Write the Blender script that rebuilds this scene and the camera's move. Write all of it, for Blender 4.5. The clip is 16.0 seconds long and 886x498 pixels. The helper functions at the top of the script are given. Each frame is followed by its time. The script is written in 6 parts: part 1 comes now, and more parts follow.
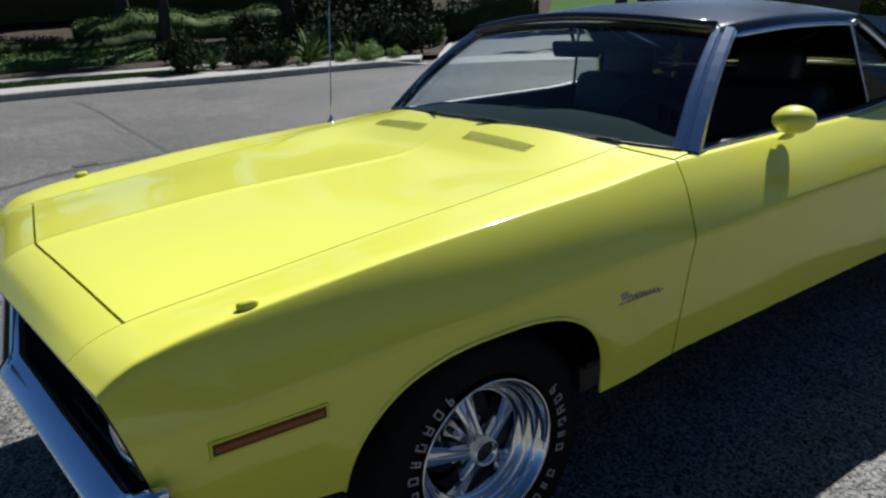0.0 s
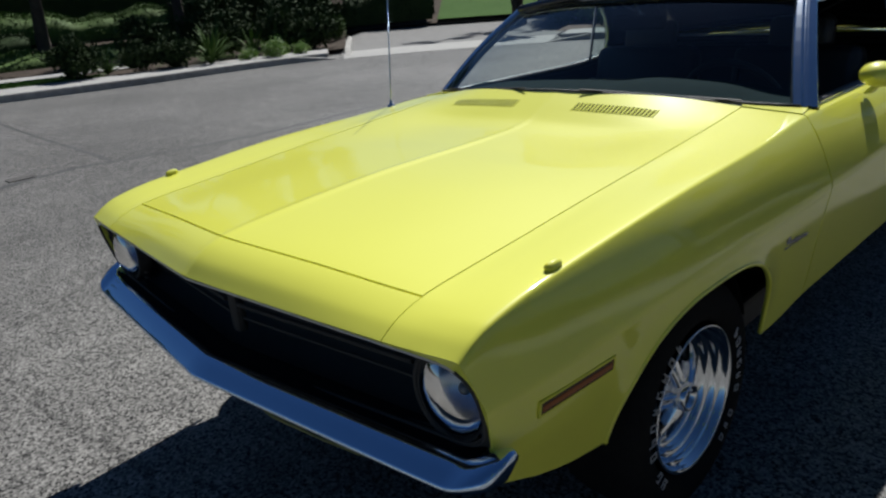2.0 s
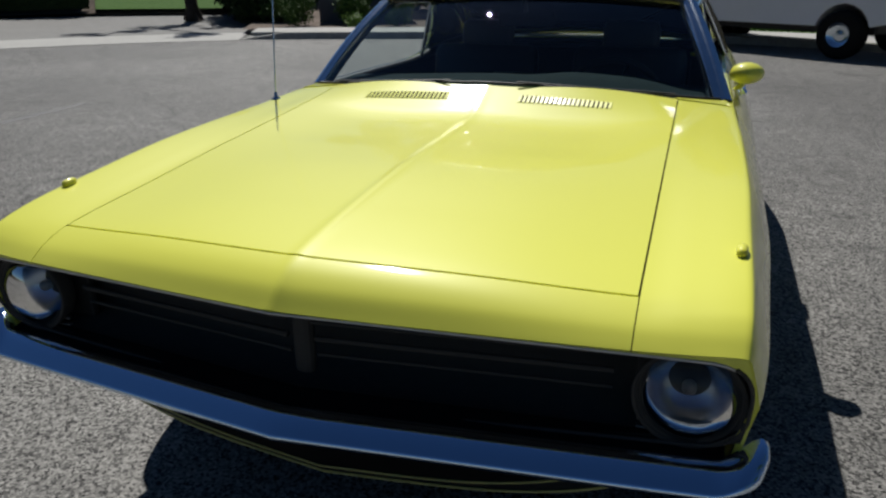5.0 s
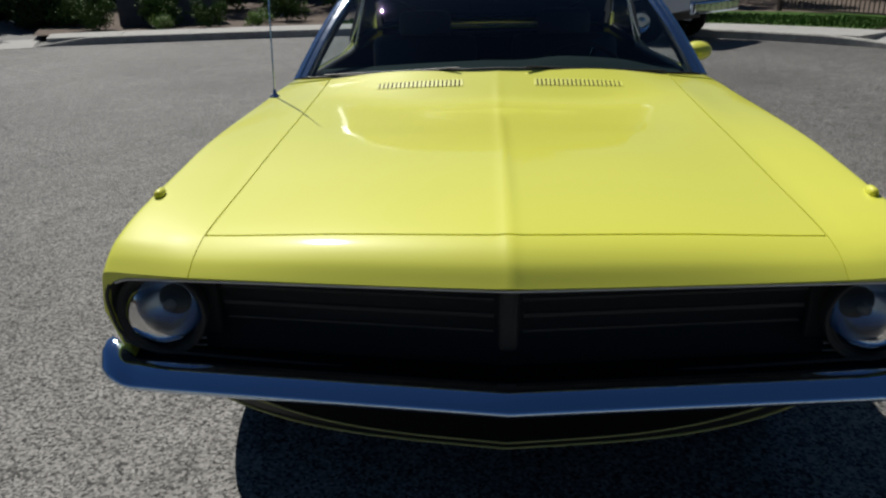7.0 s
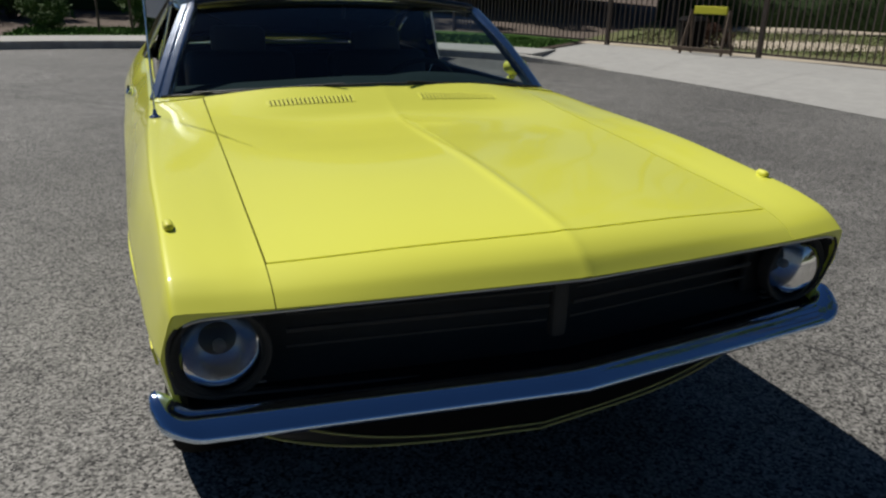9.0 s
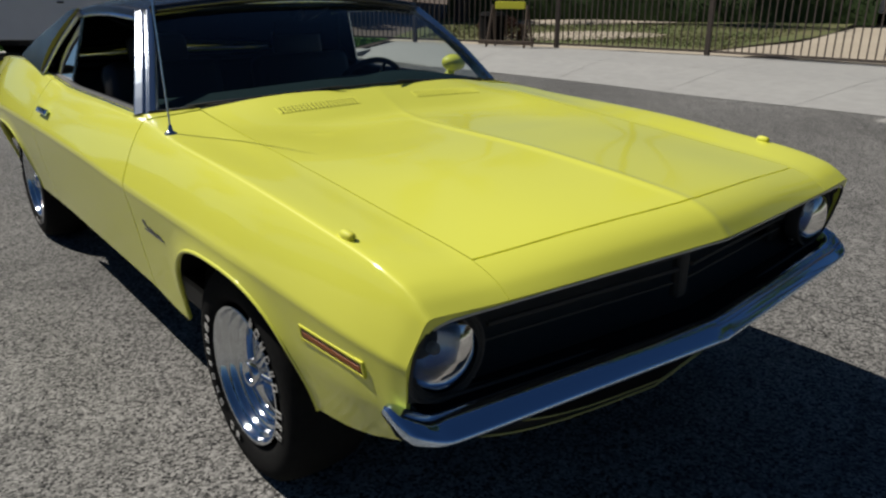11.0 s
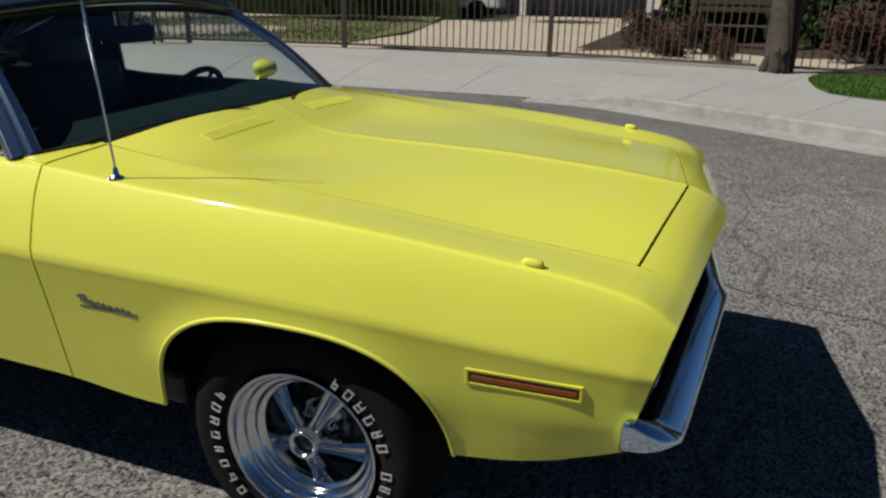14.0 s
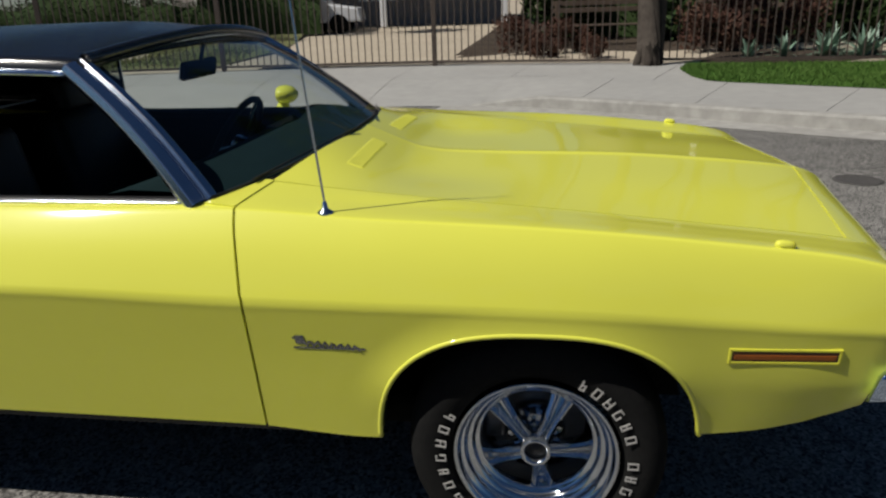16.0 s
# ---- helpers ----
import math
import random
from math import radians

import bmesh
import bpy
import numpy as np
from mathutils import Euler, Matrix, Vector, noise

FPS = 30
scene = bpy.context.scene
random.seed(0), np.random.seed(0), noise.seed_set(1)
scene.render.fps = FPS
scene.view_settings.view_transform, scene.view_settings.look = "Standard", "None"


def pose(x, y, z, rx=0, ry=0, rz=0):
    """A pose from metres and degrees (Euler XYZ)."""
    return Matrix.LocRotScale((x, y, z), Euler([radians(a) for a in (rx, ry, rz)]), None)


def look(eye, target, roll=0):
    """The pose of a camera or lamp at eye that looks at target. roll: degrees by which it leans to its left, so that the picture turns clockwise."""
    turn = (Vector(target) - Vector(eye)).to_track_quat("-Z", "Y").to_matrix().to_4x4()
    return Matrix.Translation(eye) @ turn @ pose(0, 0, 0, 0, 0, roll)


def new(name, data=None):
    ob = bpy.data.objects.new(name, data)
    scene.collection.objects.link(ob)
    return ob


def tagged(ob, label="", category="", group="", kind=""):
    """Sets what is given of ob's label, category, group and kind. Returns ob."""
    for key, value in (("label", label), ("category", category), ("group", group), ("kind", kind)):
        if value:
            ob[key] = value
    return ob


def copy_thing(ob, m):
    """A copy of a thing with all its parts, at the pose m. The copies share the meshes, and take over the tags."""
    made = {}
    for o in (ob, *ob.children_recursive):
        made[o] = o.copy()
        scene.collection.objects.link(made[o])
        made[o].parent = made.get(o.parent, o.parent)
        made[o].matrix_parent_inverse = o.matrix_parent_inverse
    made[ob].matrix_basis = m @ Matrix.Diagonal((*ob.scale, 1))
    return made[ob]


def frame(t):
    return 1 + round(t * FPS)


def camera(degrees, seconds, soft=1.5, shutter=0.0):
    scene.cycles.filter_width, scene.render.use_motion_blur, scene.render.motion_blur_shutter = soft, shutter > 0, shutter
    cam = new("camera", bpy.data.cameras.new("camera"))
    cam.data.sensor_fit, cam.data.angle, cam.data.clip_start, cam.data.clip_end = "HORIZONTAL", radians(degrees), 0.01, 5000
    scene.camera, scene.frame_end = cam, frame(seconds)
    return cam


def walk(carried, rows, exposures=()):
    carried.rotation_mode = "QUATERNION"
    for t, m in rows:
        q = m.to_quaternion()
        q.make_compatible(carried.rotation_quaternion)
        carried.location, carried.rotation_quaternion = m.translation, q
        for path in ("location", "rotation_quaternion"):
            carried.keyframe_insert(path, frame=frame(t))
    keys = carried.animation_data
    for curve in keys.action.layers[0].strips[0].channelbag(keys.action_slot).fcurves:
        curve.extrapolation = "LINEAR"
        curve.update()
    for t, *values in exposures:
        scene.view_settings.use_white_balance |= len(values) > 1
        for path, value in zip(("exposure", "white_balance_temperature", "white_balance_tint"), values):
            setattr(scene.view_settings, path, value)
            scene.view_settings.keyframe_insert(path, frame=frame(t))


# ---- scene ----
cam = camera(63.0, 16.0, soft=2.4)
PATH = [
    (0, (0.912, 2.018, 1.343), (-0.162, 0.455, 0.708), -3.3),
    (0.5, (1.089, 1.91, 1.337), (0.024, 0.337, 0.71), -3.8),
    (1, (1.226, 1.739, 1.333), (0.189, 0.156, 0.688), -8.1),
    (1.5, (1.33, 1.655, 1.332), (0.225, 0.118, 0.687), -6.8),
    (2, (1.528, 1.58, 1.348), (0.237, 0.208, 0.677), -5.2),
    (2.5, (1.643, 1.431, 1.31), (0.212, 0.228, 0.598), -1.7),
    (3, (1.725, 1.214, 1.321), (0.172, 0.166, 0.621), -1.9),
    (3.5, (1.805, 1.097, 1.322), (0.183, 0.158, 0.626), -1.8),
    (6, (2.018, 0.341, 1.343), (0.187, -0.018, 0.625), -2.8),
    (6.5, (2.109, 0.16, 1.346), (0.258, -0.066, 0.623), -4.0),
    (7, (2.088, -0.049, 1.317), (0.226, -0.163, 0.596), -1.2),
    (7.5, (2.054, -0.264, 1.336), (0.199, -0.218, 0.587), -3.6),
    (8, (2.091, -0.458, 1.347), (0.245, -0.187, 0.625), -3.5),
    (8.5, (2.129, -0.646, 1.362), (0.35, -0.082, 0.643), -0.1),
    (9, (2.047, -0.809, 1.325), (0.307, -0.097, 0.644), 1.5),
    (11.5, (1.591, -1.617, 1.306), (0.231, -0.331, 0.601), 0.4),
    (12, (1.455, -1.718, 1.323), (0.217, -0.323, 0.6), 0.7),
    (12.5, (1.329, -1.938, 1.355), (0.246, -0.402, 0.671), -0.7),
    (13, (1.188, -2.028, 1.339), (0.282, -0.367, 0.691), 1.9),
    (13.5, (0.954, -2.037, 1.33), (0.225, -0.306, 0.642), -1.7),
    (14, (0.792, -2.075, 1.34), (0.154, -0.307, 0.659), 1.3),
    (14.5, (0.636, -2.268, 1.358), (0.094, -0.453, 0.716), 1.0),
    (15, (0.482, -2.4, 1.361), (0.064, -0.548, 0.732), 2.5),
    (15.5, (0.248, -2.385, 1.335), (-0.07, -0.518, 0.692), 0.3),
    (16, (0.018, -2.326, 1.357), (-0.266, -0.457, 0.703), -1.8),
]
walk(cam, [(t, look(eye, target, roll)) for t, eye, target, roll in PATH], exposures=[(0.0, 0.56, 6020, 10), (1.5, 0.36, 6030, 9.7), (3.5, 0.18, 6140, 9.6), (7.0, 0.06, 6300, 9.5), (12.5, 0.05, 6460, 10), (16.0, -0.08, 6480, 10)])

# ---- light ----
SUN = Vector((-0.735, -0.392, 1.0)).normalized()
world = bpy.data.worlds.new("sky")
scene.world = world
world.use_nodes = True
sky = world.node_tree.nodes.new("ShaderNodeTexSky")
sky.sky_type, sky.sun_disc = "NISHITA", False
sky.sun_elevation = math.asin(SUN.z)
sky.sun_rotation = math.atan2(SUN.x, SUN.y)
sky.air_density, sky.dust_density, sky.ozone_density, sky.altitude = 1.0, 0.4, 4.0, 1800
back = world.node_tree.nodes["Background"]
back.inputs["Strength"].default_value = 0.034
deep = world.node_tree.nodes.new("ShaderNodeHueSaturation")
deep.inputs["Saturation"].default_value = 1.12
world.node_tree.links.new(sky.outputs[0], deep.inputs["Color"])
world.node_tree.links.new(deep.outputs[0], back.inputs["Color"])
sun = new("sun", bpy.data.lights.new("sun", "SUN"))
sun.data.energy, sun.data.angle, sun.data.color = 5.0, radians(0.53), (1.0, 0.95, 0.87)
sun.matrix_world = look(SUN * 60, (0, 0, 0))


# ---- materials ----
def mat(name, base, rough=0.6, metal=0.0, vary=0.0, scale=20.0, second=None, bump=0.0, bump_scale=80.0, coat=0.0, coarse=0.0, island=0.0, spec=0.5):
    """A surface: base colour, noise towards a second colour at two scales, fine relief."""
    m = bpy.data.materials.new(name)
    m.use_nodes = True
    nt = m.node_tree
    b = nt.nodes["Principled BSDF"]
    b.inputs["Roughness"].default_value, b.inputs["Metallic"].default_value = rough, metal
    b.inputs["Specular IOR Level"].default_value = spec
    b.inputs["Coat Weight"].default_value, b.inputs["Coat Roughness"].default_value = coat, 0.06
    b.inputs["Base Color"].default_value = (*base, 1)
    tex = nt.nodes.new("ShaderNodeTexCoord")
    if vary or island:
        second = second or tuple(c * 0.6 for c in base)
        mix = nt.nodes.new("ShaderNodeMix")
        mix.data_type = "RGBA"
        mix.inputs["A"].default_value, mix.inputs["B"].default_value = (*base, 1), (*second, 1)
        n1 = nt.nodes.new("ShaderNodeTexNoise")
        n1.inputs["Scale"].default_value, n1.inputs["Detail"].default_value = scale, 6
        n2 = nt.nodes.new("ShaderNodeTexNoise")
        n2.inputs["Scale"].default_value, n2.inputs["Detail"].default_value = coarse or scale * 0.11, 3
        nt.links.new(tex.outputs["Object"], n1.inputs["Vector"])
        nt.links.new(tex.outputs["Object"], n2.inputs["Vector"])
        add = nt.nodes.new("ShaderNodeMath")
        add.operation = "MULTIPLY_ADD"
        add.inputs[1].default_value = 0.6
        nt.links.new(n1.outputs["Fac"], add.inputs[0])
        half = nt.nodes.new("ShaderNodeMath")
        half.operation = "MULTIPLY"
        half.inputs[1].default_value = 0.4
        nt.links.new(n2.outputs["Fac"], half.inputs[0])
        nt.links.new(half.outputs[0], add.inputs[2])
        ramp = nt.nodes.new("ShaderNodeMapRange")
        ramp.inputs["From Min"].default_value, ramp.inputs["From Max"].default_value = 0.38, 0.62
        ramp.inputs["To Max"].default_value = vary
        nt.links.new(add.outputs[0], ramp.inputs["Value"])
        out = ramp.outputs[0]
        if island:
            geo = nt.nodes.new("ShaderNodeNewGeometry")
            isl = nt.nodes.new("ShaderNodeMath")
            isl.operation, isl.use_clamp = "MULTIPLY_ADD", True
            isl.inputs[1].default_value = island
            nt.links.new(geo.outputs["Random Per Island"], isl.inputs[0])
            nt.links.new(out, isl.inputs[2])
            out = isl.outputs[0]
        nt.links.new(out, mix.inputs["Factor"])
        nt.links.new(mix.outputs["Result"], b.inputs["Base Color"])
    if bump:
        n3 = nt.nodes.new("ShaderNodeTexNoise")
        n3.inputs["Scale"].default_value, n3.inputs["Detail"].default_value = bump_scale, 4
        nt.links.new(tex.outputs["Object"], n3.inputs["Vector"])
        bp = nt.nodes.new("ShaderNodeBump")
        bp.inputs["Strength"].default_value, bp.inputs["Distance"].default_value = bump, 0.01
        nt.links.new(n3.outputs["Fac"], bp.inputs["Height"])
        nt.links.new(bp.outputs[0], b.inputs["Normal"])
    return m


def glass_mat(name, tint, rough=0.0, ior=1.5):
    """Thin tinted glass: clear with a mirror sheen by Fresnel."""
    m = bpy.data.materials.new(name)
    m.use_nodes = True
    nt = m.node_tree
    nt.nodes.remove(nt.nodes["Principled BSDF"])
    tr, gl, fr, mx = (nt.nodes.new("ShaderNode" + k) for k in ("BsdfTransparent", "BsdfGlossy", "Fresnel", "MixShader"))
    tr.inputs["Color"].default_value = (*tint, 1)
    gl.inputs["Roughness"].default_value = rough
    fr.inputs["IOR"].default_value = ior
    nt.links.new(fr.outputs[0], mx.inputs[0])
    nt.links.new(tr.outputs[0], mx.inputs[1])
    nt.links.new(gl.outputs[0], mx.inputs[2])
    nt.links.new(mx.outputs[0], nt.nodes["Material Output"].inputs["Surface"])
    return m


def asphalt_mat():
    """Worn asphalt: pale stones in dark binder, broad worn patches, thin cracks."""
    m = mat("asphalt", (0.10, 0.10, 0.10), 0.9)
    nt = m.node_tree
    b = nt.nodes["Principled BSDF"]
    b.inputs["Specular IOR Level"].default_value = 0.23
    b.inputs["Roughness"].default_value = 0.68
    b.inputs["Diffuse Roughness"].default_value = 0.4
    tex = nt.nodes.new("ShaderNodeTexCoord")

    def noise_of(scale, detail):
        n = nt.nodes.new("ShaderNodeTexNoise")
        n.inputs["Scale"].default_value, n.inputs["Detail"].default_value = scale, detail
        nt.links.new(tex.outputs["Object"], n.inputs["Vector"])
        return n.outputs["Fac"]

    def ranged(sock, a, z, lo, hi):
        r = nt.nodes.new("ShaderNodeMapRange")
        for k, v in (("From Min", a), ("From Max", z), ("To Min", lo), ("To Max", hi)):
            r.inputs[k].default_value = v
        nt.links.new(sock, r.inputs["Value"])
        return r.outputs[0]

    def times(a, c):
        t = nt.nodes.new("ShaderNodeMath")
        t.operation = "MULTIPLY"
        nt.links.new(a, t.inputs[0])
        nt.links.new(c, t.inputs[1])
        return t.outputs[0]

    stones = nt.nodes.new("ShaderNodeTexVoronoi")
    stones.inputs["Scale"].default_value = 120
    nt.links.new(tex.outputs["Object"], stones.inputs["Vector"])
    gray = nt.nodes.new("ShaderNodeRGBToBW")
    nt.links.new(stones.outputs["Color"], gray.inputs[0])
    grain = ranged(gray.outputs[0], 0.15, 0.85, 0.06, 2.1)
    broad = ranged(noise_of(0.35, 5), 0.35, 0.65, 0.78, 1.15)
    mid = ranged(noise_of(5, 5), 0.3, 0.7, 0.85, 1.15)
    value = times(times(grain, broad), mid)
    warp = nt.nodes.new("ShaderNodeTexNoise")
    warp.inputs["Scale"].default_value, warp.inputs["Detail"].default_value = 0.9, 5
    nt.links.new(tex.outputs["Object"], warp.inputs["Vector"])
    shift = nt.nodes.new("ShaderNodeMix")
    shift.data_type, shift.blend_type = "RGBA", "ADD"
    shift.inputs["Factor"].default_value = 0.9
    nt.links.new(tex.outputs["Object"], shift.inputs["A"])
    nt.links.new(warp.outputs["Color"], shift.inputs["B"])
    crack = nt.nodes.new("ShaderNodeTexVoronoi")
    crack.feature = "DISTANCE_TO_EDGE"
    crack.inputs["Scale"].default_value = 0.16
    nt.links.new(shift.outputs["Result"], crack.inputs["Vector"])
    lines = ranged(crack.outputs["Distance"], 0.0, 0.004, 0.62, 1.0)
    value = times(value, lines)
    tint = nt.nodes.new("ShaderNodeMix")
    tint.data_type, tint.blend_type = "RGBA", "MULTIPLY"
    tint.inputs["Factor"].default_value = 1.0
    tint.inputs["A"].default_value = (0.152, 0.147, 0.137, 1)
    nt.links.new(value, tint.inputs["B"])
    nt.links.new(tint.outputs["Result"], b.inputs["Base Color"])
    bp = nt.nodes.new("ShaderNodeBump")
    bp.inputs["Strength"].default_value, bp.inputs["Distance"].default_value = 0.7, 0.006
    nt.links.new(gray.outputs[0], bp.inputs["Height"])
    nt.links.new(bp.outputs[0], b.inputs["Normal"])
    return m


ASPHALT = asphalt_mat()
YELLOW = mat("yellow_paint", (0.72, 0.726, 0.088), 0.45, coat=1.0, vary=0.12, scale=9, second=(0.70, 0.69, 0.085), spec=0.14)
YELLOW_TRIM = mat("yellow_trim", (0.66, 0.64, 0.06), 0.5, coat=0.15, spec=0.2)
RIMCHROME = mat("polished_rim", (0.66, 0.69, 0.73), 0.09, 1.0, vary=0.25, scale=40, second=(0.56, 0.58, 0.62))
# chrome tinted blue, so part of the sky's reflection is in the colour
SKY_CHROME = mat("chrome", (0.60, 0.73, 0.92), 0.05, 1.0, vary=0.15, scale=40, second=(0.57, 0.66, 0.81))
# chrome with dark patches that put the letters' shadows into the colour
SCRIPT = mat("shaded_chrome_script", (0.42, 0.43, 0.45), 0.15, 1.0, vary=0.7, scale=150, second=(0.08, 0.08, 0.09))
# bright metal with the blue of the reflected sky mixed into its base
SKY_STAINLESS = mat("sky_tinted_stainless", (0.62, 0.69, 0.78), 0.17, 1.0, vary=0.2, scale=30, second=(0.5, 0.52, 0.55))
DULLTRIM = mat("dull_trim", (0.62, 0.60, 0.55), 0.34, 0.7, vary=0.4, scale=30)
# the body yellow dulled, with the shade under the bumper in its colour
SHADED_YELLOW = mat("shaded_yellow_lip", (0.44, 0.42, 0.15), 0.6, vary=0.5, scale=20, second=(0.30, 0.29, 0.11), spec=0.2)
BLACK = mat("black_satin", (0.012, 0.012, 0.013), 0.55, vary=0.5, scale=60, second=(0.02, 0.02, 0.02))
GRILLE = mat("black_grille", (0.050, 0.048, 0.044), 0.7, vary=0.5, scale=50, second=(0.038, 0.037, 0.034), spec=0.2)
# near black: real dark parts, and shade put into slots and vents
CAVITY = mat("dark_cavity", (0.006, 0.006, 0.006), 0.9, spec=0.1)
RUBBER = mat("tyre_rubber", (0.012, 0.012, 0.012), 0.9, vary=0.5, scale=50, spec=0.03, second=(0.018, 0.018, 0.017), bump=0.2, bump_scale=200)
LETTER = mat("white_rubber", (0.40, 0.39, 0.37), 0.7, vary=0.4, scale=120, second=(0.28, 0.27, 0.25))
VINYL = mat("black_vinyl", (0.007, 0.0075, 0.009), 0.19, vary=0.4, scale=25, spec=0.9, second=(0.011, 0.0115, 0.013), bump=0.06, bump_scale=420)
SEAT_VINYL = mat("seat_vinyl", (0.012, 0.012, 0.013), 0.45, vary=0.4, scale=25, bump=0.15, bump_scale=300)
DASH = mat("dash_vinyl", (0.008, 0.019, 0.021), 0.9, spec=0.05, vary=0.4, scale=18, second=(0.005, 0.012, 0.013), bump=0.2, bump_scale=300)
GLASS = glass_mat("windshield_glass", (0.72, 0.80, 0.80))
LENS = glass_mat("headlight_glass", (0.80, 0.84, 0.88), 0.04, 1.42)
# mirror metal tinted bluish for the sky it reflects
REFLECTOR = mat("headlight_reflector", (0.46, 0.52, 0.60), 0.26, 1.0, vary=0.2, scale=30)
AMBER = mat("amber_lens", (0.30, 0.085, 0.012), 0.4, vary=0.4, scale=200, coat=0.1, spec=0.3, second=(0.16, 0.045, 0.008))
AMBERDARK = mat("dark_amber_bed", (0.06, 0.022, 0.006), 0.6, vary=0.4, scale=60)
DISC = mat("brake_iron", (0.20, 0.20, 0.20), 0.45, 0.8, vary=0.5, scale=40, second=(0.12, 0.115, 0.11))
# dark colour that puts shade into the gaps between panels
GAP_SHADE = mat("panel_gap_shade", (0.02, 0.02, 0.006), 0.9)
CONCRETE = mat("concrete", (0.335, 0.330, 0.312), 0.9, vary=0.55, scale=6, second=(0.26, 0.256, 0.243), bump=0.3, bump_scale=120)
KERB = mat("kerb_concrete", (0.36, 0.352, 0.325), 0.9, vary=0.7, scale=8, second=(0.22, 0.212, 0.195), bump=0.35, bump_scale=110)
DRIVE = mat("aged_asphalt_drive", (0.17, 0.167, 0.16), 0.9, vary=0.6, scale=5, second=(0.12, 0.118, 0.112), bump=0.4, bump_scale=120)
TAR = mat("tar_seal", (0.035, 0.034, 0.033), 0.6, vary=0.7, scale=20, second=(0.06, 0.058, 0.055), bump=0.3, bump_scale=60)
CASTIRON = mat("cast_iron", (0.085, 0.08, 0.075), 0.75, 0.2, vary=0.7, scale=30, second=(0.05, 0.047, 0.044), bump=0.5, bump_scale=90)
TAN = mat("tan_driveway", (0.42, 0.36, 0.275), 0.95, vary=0.6, scale=5, second=(0.31, 0.265, 0.20), bump=0.3, bump_scale=90)
# soil darkened to hold the shade of the trees over it
SOIL = mat("shaded_mulch_soil", (0.034, 0.027, 0.021), 0.95, spec=0.1, vary=0.9, scale=14, second=(0.085, 0.066, 0.05), bump=0.9, bump_scale=30)
MULCH = mat("pinkish_mulch", (0.155, 0.125, 0.105), 0.95, spec=0.1, vary=0.9, scale=16, second=(0.085, 0.066, 0.054), bump=0.9, bump_scale=30)
YARDTURF = mat("dry_yard_turf", (0.095, 0.125, 0.045), 0.95, spec=0.1, vary=0.9, scale=3, second=(0.16, 0.145, 0.075), bump=0.8, bump_scale=50)
TURF = mat("turf_ground", (0.050, 0.105, 0.020), 0.95, spec=0.1, vary=0.8, scale=10, second=(0.035, 0.08, 0.011), bump=0.8, bump_scale=60)
GRASS = mat("grass_blades", (0.052, 0.122, 0.020), 0.7, spec=0.15, vary=0.4, scale=3, second=(0.085, 0.145, 0.030), island=0.5)
LEAF = mat("green_leaves", (0.05, 0.10, 0.022), 0.7, spec=0.12, vary=0.5, scale=2, second=(0.09, 0.14, 0.035), island=0.5)
# dark foliage, its colour lowered further for shade in the yard
DARKLEAF = mat("dark_leaves", (0.021, 0.042, 0.014), 0.75, spec=0.08, vary=0.5, scale=2, second=(0.042, 0.062, 0.022), island=0.5)
LIME = mat("bright_leaves", (0.13, 0.26, 0.03), 0.5, vary=0.5, scale=2, second=(0.20, 0.30, 0.05), island=0.5)
# reddish leaves, made darker in place of shade behind the fence
REDLEAF = mat("reddish_leaves", (0.065, 0.03, 0.024), 0.8, spec=0.08, vary=0.5, scale=2, second=(0.10, 0.06, 0.042), island=0.6)
AGAVE = mat("blue_green_leaves", (0.13, 0.22, 0.16), 0.5, vary=0.5, scale=6, second=(0.22, 0.30, 0.22), island=0.3)
# bark colour lowered for the shade on the verge trunk
BARK = mat("bark", (0.068, 0.058, 0.049), 0.95, spec=0.1, vary=0.8, scale=12, second=(0.036, 0.03, 0.026), bump=1.0, bump_scale=25)
IRON = mat("dark_brown_iron", (0.055, 0.042, 0.034), 0.6, vary=0.6, scale=30, second=(0.09, 0.065, 0.05))
# brown wood darkened to stand for the yard's shade
WOOD = mat("shade_darkened_wood", (0.11, 0.078, 0.055), 0.85, vary=0.7, scale=15, second=(0.07, 0.05, 0.036), bump=0.4, bump_scale=60)
# grey stucco with the houses' shade darkened into it
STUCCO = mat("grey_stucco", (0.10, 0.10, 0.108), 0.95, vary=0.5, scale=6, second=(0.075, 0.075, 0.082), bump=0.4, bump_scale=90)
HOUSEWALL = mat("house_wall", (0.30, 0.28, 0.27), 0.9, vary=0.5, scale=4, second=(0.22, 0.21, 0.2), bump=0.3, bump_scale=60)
WHITE = mat("white_paint", (0.72, 0.72, 0.72), 0.5, vary=0.3, scale=6, second=(0.6, 0.6, 0.6))
TRUCKWHITE = mat("truck_white", (0.68, 0.69, 0.71), 0.35, vary=0.25, scale=5, coat=0.6, second=(0.58, 0.59, 0.6))
ROOFING = mat("roof_shingles", (0.10, 0.085, 0.075), 0.95, vary=0.8, scale=9, bump=0.6, bump_scale=30)
DARKGLASS = mat("dark_window", (0.02, 0.024, 0.03), 0.06, vary=0.3, scale=3)


# ---- mesh tools ----
def obj(name, verts, faces, material, parent=None, label="", smooth=True):
    me = bpy.data.meshes.new(name)
    me.from_pydata([tuple(map(float, v)) for v in verts], [], faces)
    me.update()
    if smooth:
        me.shade_smooth()
    me.materials.append(material)
    ob = new(name, me)
    ob.parent = parent
    if label:
        tagged(ob, label)
    return ob


